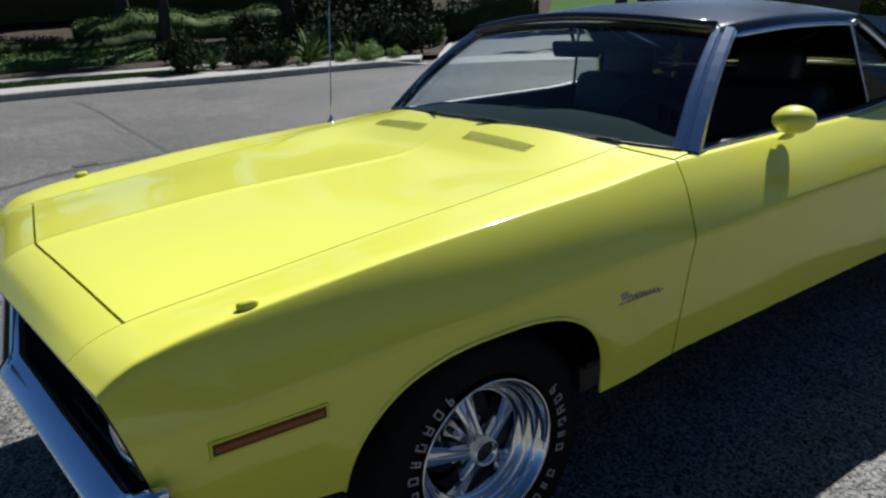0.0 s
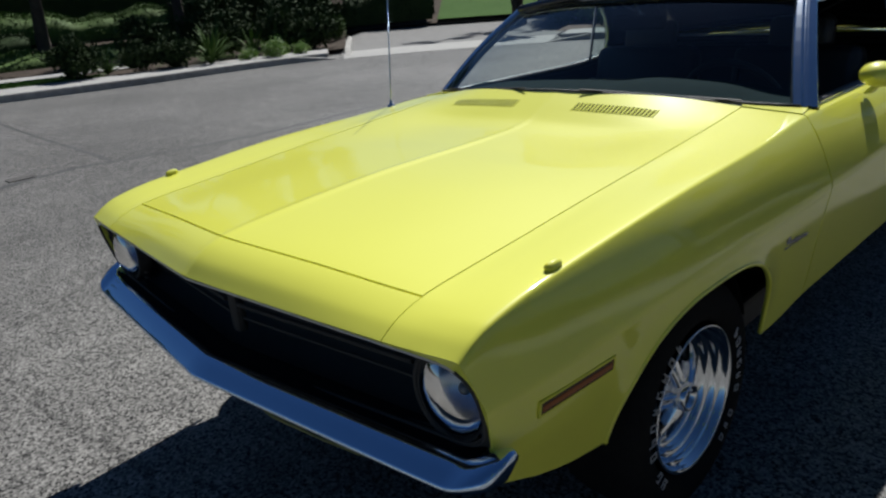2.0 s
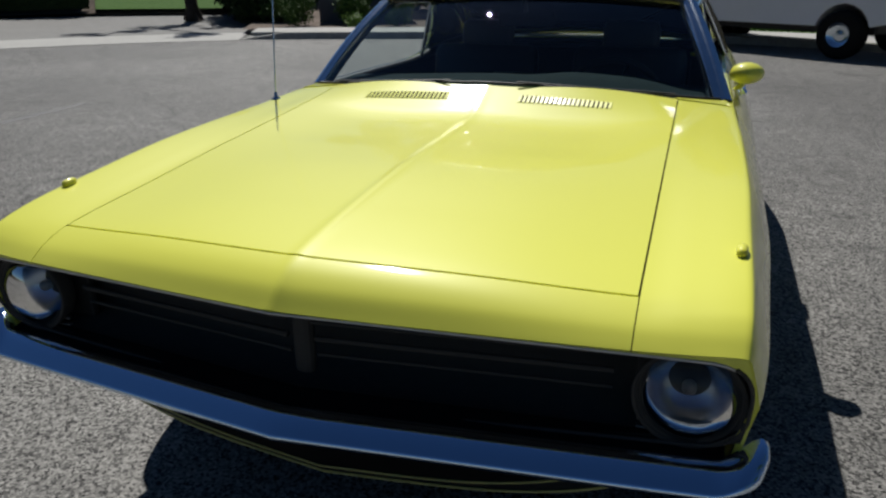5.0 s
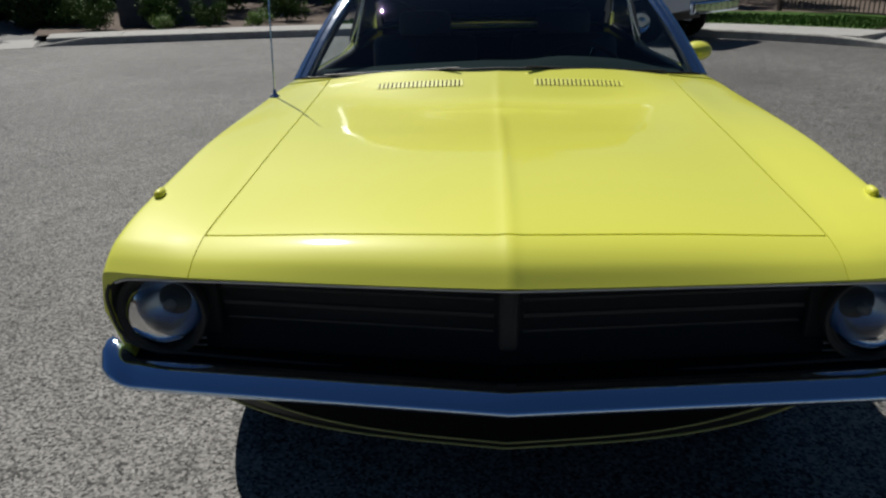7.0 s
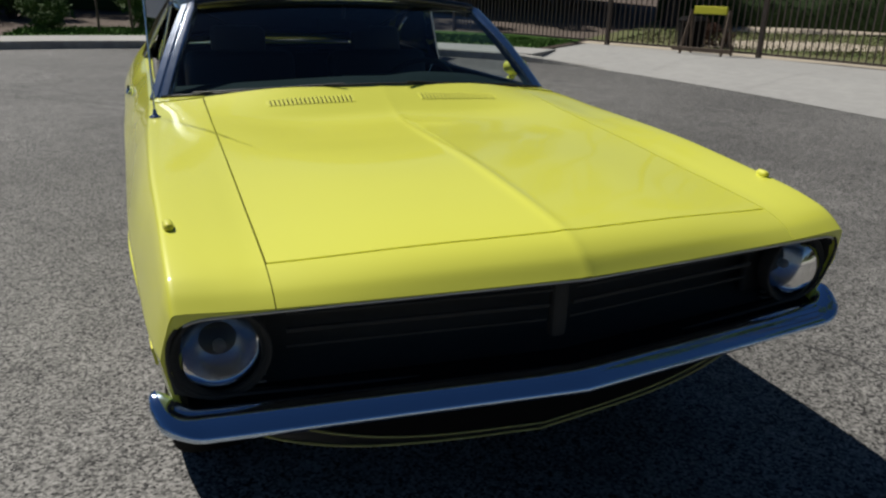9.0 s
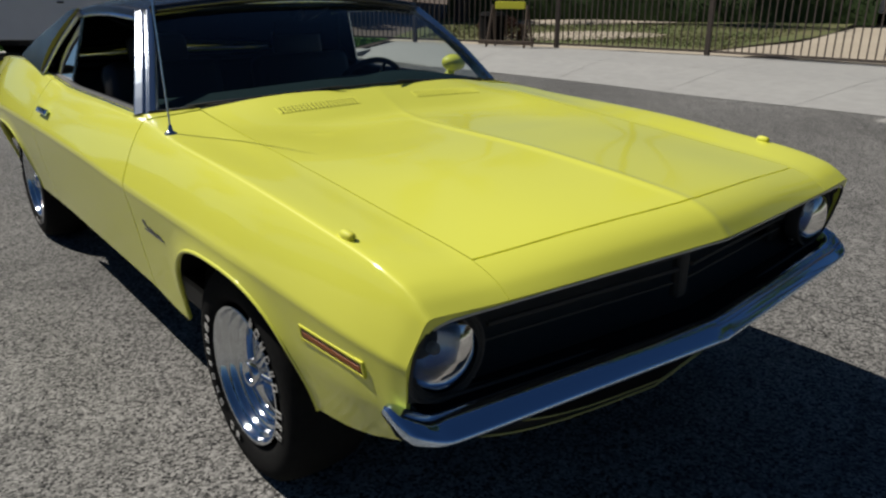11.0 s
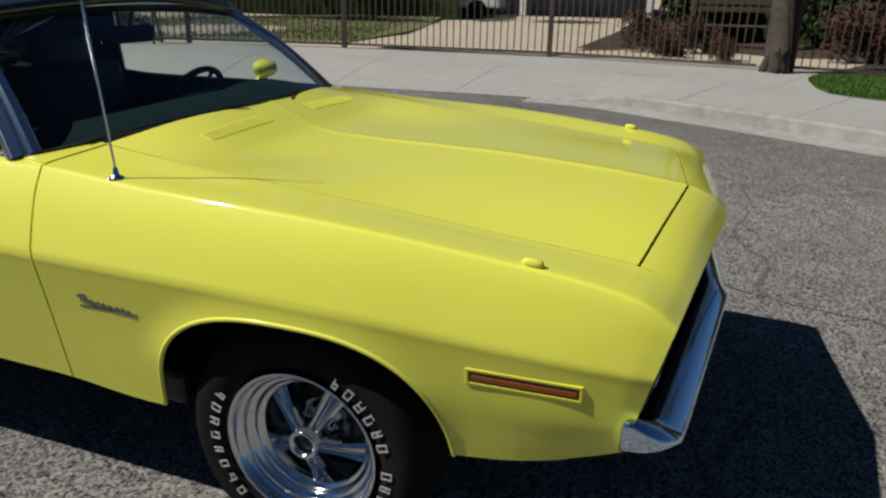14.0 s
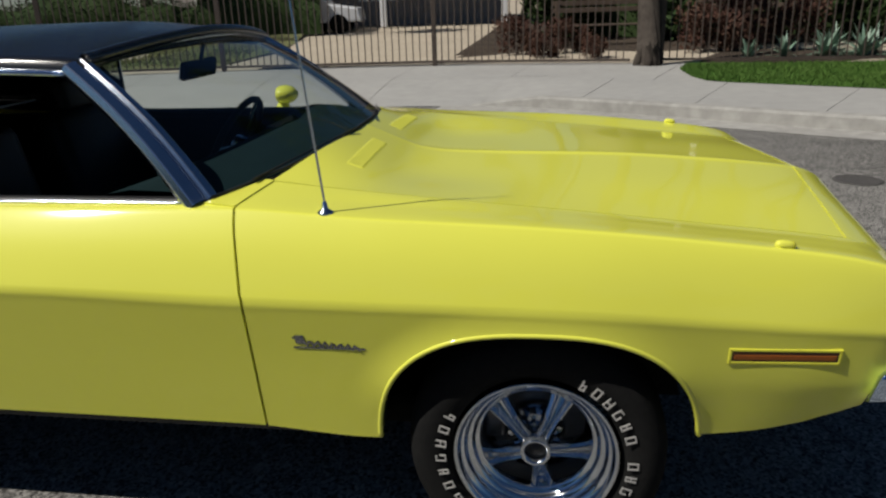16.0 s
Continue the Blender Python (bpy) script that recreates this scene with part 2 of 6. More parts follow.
def part(name, bm, material, parent, label="", smooth=False):
    me = bpy.data.meshes.new(name)
    bmesh.ops.recalc_face_normals(bm, faces=bm.faces)
    bm.to_mesh(me)
    bm.free()
    if smooth:
        me.shade_smooth()
    me.materials.append(material)
    ob = new(name, me)
    ob.parent = parent
    if label:
        tagged(ob, label)
    return ob


def thing(name, label, category, group="", m=None, kind=""):
    ob = new(name)
    ob.empty_display_size = 0.1
    if m is not None:
        ob.matrix_basis = m
    return tagged(ob, label, category, group, kind)


def box(bm, size, at=(0, 0, 0), rot=None, bevel=0.0):
    """A box with its middle at a place, edges rounded off."""
    m = Matrix.Translation(at) @ (rot or Matrix()) @ Matrix.Diagonal((*size, 1))
    vs = bmesh.ops.create_cube(bm, size=1, matrix=m)["verts"]
    if bevel:
        es = list({e for v in vs for e in v.link_edges})
        bmesh.ops.bevel(bm, geom=es, offset=bevel, segments=2, profile=0.5, affect="EDGES")
    return bm


def rod(bm, a, b, r1, r2=None, seg=10):
    """A tapered round rod from a to b."""
    a, b = Vector(a), Vector(b)
    d = b - a
    m = Matrix.Translation((a + b) / 2) @ d.to_track_quat("Z", "Y").to_matrix().to_4x4()
    bmesh.ops.create_cone(bm, cap_ends=True, segments=seg, radius1=r1, radius2=r1 if r2 is None else r2, depth=d.length, matrix=m)
    return bm


def lathe(profile, seg=48, axis="y"):
    """Verts and faces of a profile of (radius, height) turned round an axis."""
    verts, faces = [], []
    for r, h in profile:
        for k in range(seg):
            a = 2 * math.pi * k / seg
            c, s = r * math.cos(a), r * math.sin(a)
            verts.append((c, h, s) if axis == "y" else (c, s, h))
    n = len(profile)
    for i in range(n - 1):
        for k in range(seg):
            k2 = (k + 1) % seg
            faces.append((i * seg + k, i * seg + k2, (i + 1) * seg + k2, (i + 1) * seg + k))
    return verts, faces


def grid(fn, nu, nv):
    """Verts and faces of a sheet fn(u, v), u and v from 0 to 1."""
    verts = [fn(i / nu, j / nv) for i in range(nu + 1) for j in range(nv + 1)]
    faces = [(i * (nv + 1) + j, (i + 1) * (nv + 1) + j, (i + 1) * (nv + 1) + j + 1, i * (nv + 1) + j + 1) for i in range(nu) for j in range(nv)]
    return verts, faces


def tube(points, r, seg=8, closed=False):
    """Verts and faces of a round bar that follows points."""
    pts = [Vector(p) for p in points]
    n = len(pts)
    verts, faces = [], []
    up = Vector((0, 0, 1))
    for i, p in enumerate(pts):
        a, b = pts[(i - 1) % n if closed else max(i - 1, 0)], pts[(i + 1) % n if closed else min(i + 1, n - 1)]
        d = (b - a).normalized()
        s = d.cross(up)
        s = s.normalized() if s.length > 1e-4 else Vector((1, 0, 0))
        w = s.cross(d)
        rr = r[i] if isinstance(r, (list, tuple)) else r
        for k in range(seg):
            t = 2 * math.pi * k / seg
            verts.append(p + (s * math.cos(t) + w * math.sin(t)) * rr)
    for i in range(n if closed else n - 1):
        j = (i + 1) % n
        for k in range(seg):
            k2 = (k + 1) % seg
            faces.append((i * seg + k, i * seg + k2, j * seg + k2, j * seg + k))
    if not closed:
        faces.append(tuple(range(seg)))
        faces.append(tuple(range((n - 1) * seg, n * seg)))
    return verts, faces


def solid(ob, thickness):
    """Gives a sheet its thickness, towards its back."""
    m = ob.modifiers.new("thickness", "SOLIDIFY")
    m.thickness, m.offset = thickness, -1
    e = ob.modifiers.new("crisp_edges", "EDGE_SPLIT")
    e.split_angle = radians(50)
    return ob


def curve_through(xs, ys):
    """A smooth curve through points that does not overshoot them."""
    xs, ys = np.array(xs, float), np.array(ys, float)
    h, d = np.diff(xs), np.diff(ys) / np.diff(xs)
    m = np.concatenate([[d[0]], np.where(d[:-1] * d[1:] > 0, 2 * d[:-1] * d[1:] / np.where(d[:-1] + d[1:] == 0, 1, d[:-1] + d[1:]), 0), [d[-1]]])

    def f(x):
        x = min(max(x, xs[0]), xs[-1])
        i = min(int(np.searchsorted(xs, x, side="right")) - 1, len(xs) - 2)
        t = (x - xs[i]) / h[i]
        return float((1 + 2 * t) * (1 - t) ** 2 * ys[i] + t * (1 - t) ** 2 * h[i] * m[i] + t * t * (3 - 2 * t) * ys[i + 1] + t * t * (t - 1) * h[i] * m[i + 1])

    return f


import functools


# ---- the car: front is +x, its left side +y, the front axle over the origin ----
Z_MID = curve_through((-0.70, -0.60, -0.55, -0.50, -0.45, -0.40, -0.30, -0.15, 0.20, 0.50, 0.70, 0.765, 0.80, 0.84, 0.878), (1.035, 0.999, 0.979, 0.958, 0.937, 0.919, 0.906, 0.902, 0.897, 0.880, 0.8615, 0.852, 0.842, 0.8215, 0.786))
Z_SEAM = curve_through((-0.80, -0.67, -0.50, -0.20, 0.10, 0.40, 0.68, 0.766, 0.80, 0.84, 0.878), (0.968, 0.953, 0.934, 0.907, 0.882, 0.858, 0.8345, 0.824, 0.8155, 0.8005, 0.776))
Z_CREST = curve_through((-3.78, -3.3, -2.74, -2.2, -1.7, -1.2, -0.72, -0.40, 0.0, 0.45, 0.68, 0.80, 0.84, 0.878), (0.90, 0.96, 0.985, 0.965, 0.93, 0.932, 0.932, 0.915, 0.899, 0.870, 0.848, 0.825, 0.808, 0.782))
Y_CREST = curve_through((-3.78, -3.3, -2.74, -1.7, -0.7, -0.3, 0.10, 0.45, 0.80, 0.878), (0.72, 0.76, 0.79, 0.80, 0.804, 0.817, 0.820, 0.815, 0.809, 0.806))
Y_KINK = curve_through((-3.78, -3.3, -2.74, -2.2, -1.7, -1.2, -0.72, -0.40, 0.0, 0.45, 0.68, 0.83, 0.878), (0.80, 0.89, 0.93, 0.925, 0.92, 0.917, 0.909, 0.904, 0.897, 0.878, 0.866, 0.850, 0.840))
Z_KINK = curve_through((-3.78, -3.3, -2.74, -1.7, -1.2, -0.72, 0.0, 0.45, 0.68, 0.878), (0.70, 0.73, 0.75, 0.755, 0.752, 0.735, 0.723, 0.703, 0.692, 0.68))
Y_LOW = curve_through((-3.78, -3.3, -2.74, -1.7, -0.72, 0.0, 0.45, 0.68, 0.83, 0.878), (0.72, 0.80, 0.85, 0.858, 0.852, 0.838, 0.819, 0.809, 0.803, 0.797))
Z_LOW = curve_through((-3.78, -3.3, -2.74, -1.7, -0.72, -0.40, 0.0, 0.45, 0.60, 0.75, 0.878), (0.42, 0.37, 0.365, 0.392, 0.386, 0.364, 0.380, 0.402, 0.412, 0.439, 0.486))
ARCH_HALF, ARCH_LOW, ARCH_RISE = 0.376, 0.33, 0.343
AXLES = (0.0, -2.74)


def arch_height(x):
    """The wheel arch's edge over x, or None beside the arches."""
    for a in AXLES:
        d = abs(x - a) / ARCH_HALF
        if d < 1:
            return ARCH_LOW + ARCH_RISE * (1 - d ** 2.6) ** (1 / 2.6)
    return None


@functools.lru_cache(None)
def section(xi):
    """Half cross-section: from the centre line over the crest to the sill."""
    zm, zs, zc, yc = Z_MID(xi), Z_SEAM(xi), Z_CREST(xi), Y_CREST(xi)
    yk, zk, yl, zl = Y_KINK(xi), Z_KINK(xi), Y_LOW(xi), Z_LOW(xi)
    cr = 0.002 + 0.006 * min(max((xi + 0.50) / 0.4, 0), 1) - 0.004 * min(max((xi - 0.5) / 0.3, 0), 1)
    y6, z6 = yc + 0.007, zc - 0.0055
    front = min(max((xi - 0.35) / 0.45, 0), 1)
    curl, tuck = 1.5 - 0.2 * front, 0.022 - 0.003 * front

    def roll(t):
        """The flank between crest and kink, upright where it meets the kink."""
        return (yk - (yk - y6) * t ** curl, zk + (z6 - zk) * t)
    return [
        (0.0, zm), (0.026, zm - 0.62 * cr), (0.34, zm - cr - 0.003 - (0.30 - 0.14 * min(max((-0.2 - xi) / 0.3, 0), 1)) * max(zm - cr - 0.003 - zs, 0)), (0.632, zs),
        (0.715, zs + 0.5 * (zc - zs) - 0.001), (yc - 0.006, zc - 0.0008), (y6, z6), roll(0.62), roll(0.11), (yk, zk),
        (yk - 0.003, zk - 0.018), (yk - tuck, zk - 0.13), (yk - tuck + 0.5 * (yl - yk + tuck), 0.5 * (zk - 0.13 + zl)), (yl, zl),
    ]


CREST_S, LAST_S = 5.0, 13.0


def warp(xi, y, z, zc):
    """Sweeps the nose back towards the sides and under."""
    w = min(max((xi - 0.05) / 0.55, 0), 1)
    w = w * w * (3 - 2 * w)
    under = max(0.78 - z, 0) * 0.25 * min(max((xi - 0.45) / 0.35, 0), 1)
    return xi - 0.105 * abs(y) * w - under


def body_point(xi, s, side=1):
    pts = section(float(xi))
    i = min(int(s), len(pts) - 2)
    t = s - i
    p0, p1, p2, p3 = (np.array(pts[min(max(k, 0), len(pts) - 1)]) for k in (i - 1, i, i + 1, i + 2))
    if i == 0:
        p0 = np.array((-p2[0], p2[1]))
    l1 = np.linalg.norm(p2 - p1) + 1e-9
    m1 = (p2 - p0) / (np.linalg.norm(p2 - p1) + np.linalg.norm(p1 - p0) + 1e-9) * l1
    m2 = (p3 - p1) / (np.linalg.norm(p3 - p2) + np.linalg.norm(p2 - p1) + 1e-9) * l1
    if i == 0:
        m1 = (p2 - p1) * 1.0
    if i + 2 > len(pts) - 1:
        m2 = p2 - p1
    y, z = (1 + 2 * t) * (1 - t) ** 2 * p1 + t * (1 - t) ** 2 * m1 + t * t * (3 - 2 * t) * p2 + t * t * (t - 1) * m2
    return (warp(xi, y, z, 0), side * float(y), float(z))


def s_at_height(xi, z):
    lo, hi = 6.0, LAST_S
    for _ in range(16):
        mid = (lo + hi) / 2
        if body_point(xi, mid)[2] > z:
            lo = mid
        else:
            hi = mid
    return lo


def bottom_s(xi):
    a = arch_height(warp(xi, 0.87, 0.6, 0))
    return LAST_S if a is None else min(s_at_height(xi, a), LAST_S)


def door_gap(xi, s):
    """The gap before the door leans forward below the crest."""
    w = max(1 - abs(xi + 0.695) / 0.28, 0)
    t = min(max((s - 5.6) / 3.0, 0), 1)
    return xi + 0.036 * w * t * t * (3 - 2 * t)


def flare(x, z):
    """How far the skin swells out towards a wheel arch's edge."""
    for a in AXLES:
        d = abs(x - a) / ARCH_HALF
        h = max(z - ARCH_LOW, 0) / ARCH_RISE
        r = (d ** 2.6 + h ** 2.6) ** (1 / 2.6)
        if r < 1.20:
            up = min(max((z - 0.40) / 0.18, 0), 1)
            return 0.010 * min((1.20 - r) / 0.20, 1) ** 2 * up * up * (3 - 2 * up)
    return 0.0


def flared(p, side):
    return (p[0], p[1] + side * flare(p[0], p[2]), p[2])


def panel(name, xis, s0, s1, ns, side, parent, material, label="", thick=0.012):
    """A piece of the body's skin between stations xis and from s0(xi) to s1(xi)."""
    rows = [[s0(x) + (s1(x) - s0(x)) * j / ns for j in range(ns + 1)] for x in xis]
    cols = [[flared(body_point(door_gap(x, s), s, side), side) for s in row] for x, row in zip(xis, rows)]
    verts = [v for c in cols for v in c]
    n = ns + 1
    faces = [(i * n + j, i * n + j + 1, (i + 1) * n + j + 1, (i + 1) * n + j) for i in range(len(xis) - 1) for j in range(ns)]
    if side > 0:
        faces = [f[::-1] for f in faces]
    return solid(obj(name, verts, faces, material, parent, label), thick)


def stations(a, b, n):
    """Stations from a to b, with close pairs at the ends of the wheel arches."""
    xs = set(np.linspace(a, b, n).round(5))
    for axle in AXLES:
        for e in (-ARCH_HALF, ARCH_HALF):
            for d in (-0.0006, 0.0004, 0.003, 0.008, 0.016, 0.03, 0.05):
                x = axle + e - math.copysign(d, e)
                xi = x
                for _ in range(12):
                    xi += x - warp(xi, 0.87, 0.6, 0)
                if min(a, b) < xi < max(a, b):
                    xs.add(round(xi, 5))
    return sorted(xs)


car = thing("convertible_coupe", "lemon yellow two-door muscle car with black vinyl top parked on asphalt", "car", m=Matrix.Translation((0, 0, -0.015)))
HX, HY = 60, 44


def hood_point(u, v):
    t = v * 2 - 1
    y = 0.629 * t * (0.4 + 0.6 * t * t)
    k = abs(y) / 0.629
    x0 = -0.578 - 0.090 * k * k
    xi = x0 + (0.763 - x0) * u
    s = np.interp(abs(y), [p[0] for p in section(xi)[:4]], [0, 1, 2, 3])
    # invert the section exactly
    for _ in range(14):
        q = body_point(xi, s)
        s = min(max(s + (abs(y) - q[1]) / 0.3 * (1 if s > 1 else 6), 0), 3.2)
    q = body_point(xi, s)
    return (warp(xi, y, q[2], 0), y, q[2])


v, f = grid(hood_point, HX, HY)
hood = solid(obj("hood", v, f, YELLOW, car), 0.012)


def header_point(u, v):
    t = v * 2 - 1
    y = 0.6308 * t * (0.4 + 0.6 * t * t)
    xi = 0.7695 + (0.878 - 0.7695) * u
    s = np.interp(abs(y), [p[0] for p in section(xi)[:4]], [0, 1, 2, 3])
    for _ in range(14):
        q = body_point(xi, s)
        s = min(max(s + (abs(y) - q[1]) / 0.3 * (1 if s > 1 else 6), 0), 3.2)
    q = body_point(xi, s)
    return (warp(xi, y, q[2], 0), y, q[2])


v, f = grid(header_point, 16, HY)
header = solid(obj("header_panel", v, f, YELLOW, car), 0.012)
NOSE = list(np.linspace(0.70, 0.878, 24))
for side in (1, -1):
    xs = [x for x in stations(-0.694, 0.70, 90)] + NOSE[1:]
    panel("fender", xs, lambda x: 3.012, bottom_s, 72, side, car, YELLOW)
    door = panel("door", stations(-1.99, -0.7002, 40), lambda x: CREST_S - 0.25, bottom_s, 48, side, car, YELLOW)
    panel("quarter_panel", stations(-3.76, -1.995, 90), lambda x: CREST_S - (0.6 if x < -2.72 else 0.25), bottom_s, 56, side, car, YELLOW)
    # a strip behind the gaps between panels, coloured for the shade in them
    xs = [x for x in np.linspace(-0.78, -0.62, 8)]
    cols = [[body_point(x, s, side) for s in np.linspace(4.6, 13.0, 40)] for x in xs]
    vv = [(p[0], p[1] - side * 0.024, p[2] - 0.008) for c in cols for p in c]
    ff = [(i * 40 + j, i * 40 + j + 1, (i + 1) * 40 + j + 1, (i + 1) * 40 + j) for i in range(len(xs) - 1) for j in range(39)]
    obj("gap_shade_strip", vv, ff, GAP_SHADE, car)
    for axle in AXLES:
        pts = []
        for k in range(41):
            a = math.pi * k / 40
            c, s = math.cos(a), math.sin(a)
            x = axle + ARCH_HALF * math.copysign(abs(c) ** (2 / 2.6), c) * 0.998
            z = ARCH_LOW + ARCH_RISE * abs(s) ** (2 / 2.6)
            zlow = Z_LOW(x)
            z = max(z, zlow)
            xi = x
            for _ in range(4):
                q = body_point(xi, s_at_height(xi, z))
                xi += x - q[0]
            q = body_point(xi, s_at_height(xi, z))
            pts.append((x, side * (q[1] - 0.003 + flare(x, z)), z + 0.002))
        v, f = tube(pts, 0.0065, 8)
        obj("wheel_arch_lip", v, f, YELLOW, car)
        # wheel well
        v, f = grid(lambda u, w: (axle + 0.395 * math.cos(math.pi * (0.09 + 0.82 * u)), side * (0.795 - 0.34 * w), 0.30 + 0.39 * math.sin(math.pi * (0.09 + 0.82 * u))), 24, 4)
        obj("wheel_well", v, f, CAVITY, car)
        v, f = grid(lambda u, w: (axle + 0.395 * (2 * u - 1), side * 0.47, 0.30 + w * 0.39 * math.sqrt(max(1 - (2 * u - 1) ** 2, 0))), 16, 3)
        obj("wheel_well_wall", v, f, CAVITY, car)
    v, f = tube([(x, side * (Y_CREST(x) - 0.045), Z_CREST(x) - 0.010) for x in np.linspace(-0.80, -2.66, 30)], 0.022, 8)
    obj("inner_belt", v, f, SEAT_VINYL, car)
    # sill and inner flank, dark, under the painted skin
    bm = bmesh.new()
    box(bm, (1.95, 0.10, 0.10), (-1.37, side * 0.70, 0.345), bevel=0.02)
    part("sill", bm, BLACK, car)

# nose and hood seams: dark filler, and strips coloured for the shade in them
bm = bmesh.new()
box(bm, (1.30, 1.50, 0.02), (0.05, 0, 0.76), bevel=0.005)
box(bm, (0.16, 1.1, 0.02), (0.66, 0, 0.74))
part("engine_bay_cover", bm, CAVITY, car)
for side in (1, -1):
    pts = [body_point(x, 2.985, side) for x in np.linspace(-0.655, 0.86, 40)]
    vv, ff = [], []
    for i, p in enumerate(pts):
        vv += [(p[0], p[1] - 0.012, p[2] - 0.02), (p[0], p[1] + 0.012, p[2] - 0.02)]
        if i:
            ff.append((2 * i - 2, 2 * i - 1, 2 * i + 1, 2 * i))
    obj("seam_shade_strip", vv, ff, GAP_SHADE, car)
v, f = grid(lambda u, w: (lambda q: (q[0] - 0.012 + 0.024 * u, q[1], q[2] - 0.02))(hood_point(1.0, w)), 1, 40)
obj("seam_shade_strip", v, f, GAP_SHADE, car)

# underside and interior tub
bm = bmesh.new()
box(bm, (3.5, 1.30, 0.10), (-1.65, 0, 0.32), bevel=0.03)
part("floor_pan", bm, CAVITY, car)
bm = bmesh.new()
box(bm, (0.03, 1.50, 0.55), (-0.72, 0, 0.62))
box(bm, (0.03, 1.46, 0.55), (-2.66, 0, 0.62))
for side in (1, -1):
    box(bm, (1.96, 0.03, 0.60), (-1.69, side * 0.755, 0.625))
part("interior_lining", bm, SEAT_VINYL, car)


# nose opening: outline as seen from the front, a rounded slot that leans back towards its foot
def open_x(y, z):
    return 0.878 - 0.105 * abs(y) - 0.25 * max(0.78 - z, 0)


def slot(inset=0.0, n=26):
    """The outline of the opening, as (y, z), from the top middle round by the left side to the foot and back."""
    half = []
    yo, zt, zb = 0.828 - inset, 0.770 - inset, 0.577 + inset
    for y in np.linspace(0, 0.726, n):
        half.append((y, zt + 0.012 * (1 - y / 0.726)))
    r = (zt - zb) / 2
    for k in range(1, 16):
        a = math.pi / 2 - math.pi * k / 16
        half.append((yo - 0.096 + 0.096 * abs(math.cos(a)) ** 0.72, (zt + zb) / 2 + r * math.copysign(abs(math.sin(a)) ** 0.72, math.sin(a))))
    for y in np.linspace(0.726, 0, n):
        half.append((y, zb - 0.020 * (1 - y / 0.726)))
    return half + [(-y, z) for y, z in half[-2:0:-1]]


ring = slot()
quarter = 28
brow = ring[-quarter:] + ring[:quarter + 1]
v, f = tube([(open_x(y, z) - 0.003, y, z - 0.004) for y, z in brow], 0.0032, 8)
obj("opening_trim", v, f, DULLTRIM, car, "thin bright trim over the grille opening")
v, f = tube([(open_x(y, z), y, z) for y, z in ring[quarter:-quarter]], 0.0038, 8)
obj("opening_lower_edge", v, f, GRILLE, car)
deep = [(open_x(y, z) - 0.012, y, z) for y, z in ring], [(open_x(y, z) - 0.16, y * 0.985, 0.685 + (z - 0.685) * 0.93) for y, z in ring]
n = len(ring)
obj("grille_shell", deep[0] + deep[1], [(i, (i + 1) % n, n + (i + 1) % n, n + i) for i in range(n)] + [tuple(range(n, 2 * n))], GRILLE, car)
# painted panel between the opening and the skin, and under the opening, blackened there for shade
outer = []
for i, (y, z) in enumerate(ring):
    k = min(i, n - i)
    if k < 26:
        e = abs(y)
        q = body_point(0.878, float(np.interp(e, (0, 0.024, 0.34, 0.632, 0.715, 0.797), (0, 1, 2, 3, 4, 5))), 1)
        outer.append((q[0] - 0.001, y, q[2] - 0.003))
    elif k < 41:
        q = body_point(0.878, float(np.interp(k, (26, 29, 34, 40), (4.4, 5.6, 8.6, 10.6))), 1 if y > 0 else -1)
        outer.append((q[0] - 0.002, q[1], q[2]))
    else:
        outer.append((open_x(y, z) - 0.06, y, z - 0.012))
rim_faces = [(i, (i + 1) % n, n + (i + 1) % n, n + i) for i in range(n)]
rim_verts = [(open_x(y, z), y, z) for y, z in ring] + outer
obj("nose_surround", rim_verts, [q for q in rim_faces if min(q[0], n - q[0]) < 37], YELLOW, car)
obj("nose_lower_rim", rim_verts, [q for q in rim_faces if min(q[0], n - q[0]) >= 37], GRILLE, car)

# grille: two nets of fine bars with a middle divider
grille = part("grille", box(bmesh.new(), (0.03, 0.042, 0.165), (0.765, 0, 0.680), bevel=0.012), GRILLE, car, "matt black grille with a middle divider")
for z in (0.722, 0.682, 0.642):
    for side in (1, -1):
        bm = bmesh.new()
        a, b = (open_x(0.03, z) - 0.075, side * 0.03, z), (open_x(0.60, z) - 0.075, side * 0.60, z)
        rod(bm, a, b, 0.006 if z == 0.682 else 0.004, seg=8)
        part("bar", bm, GRILLE, grille)

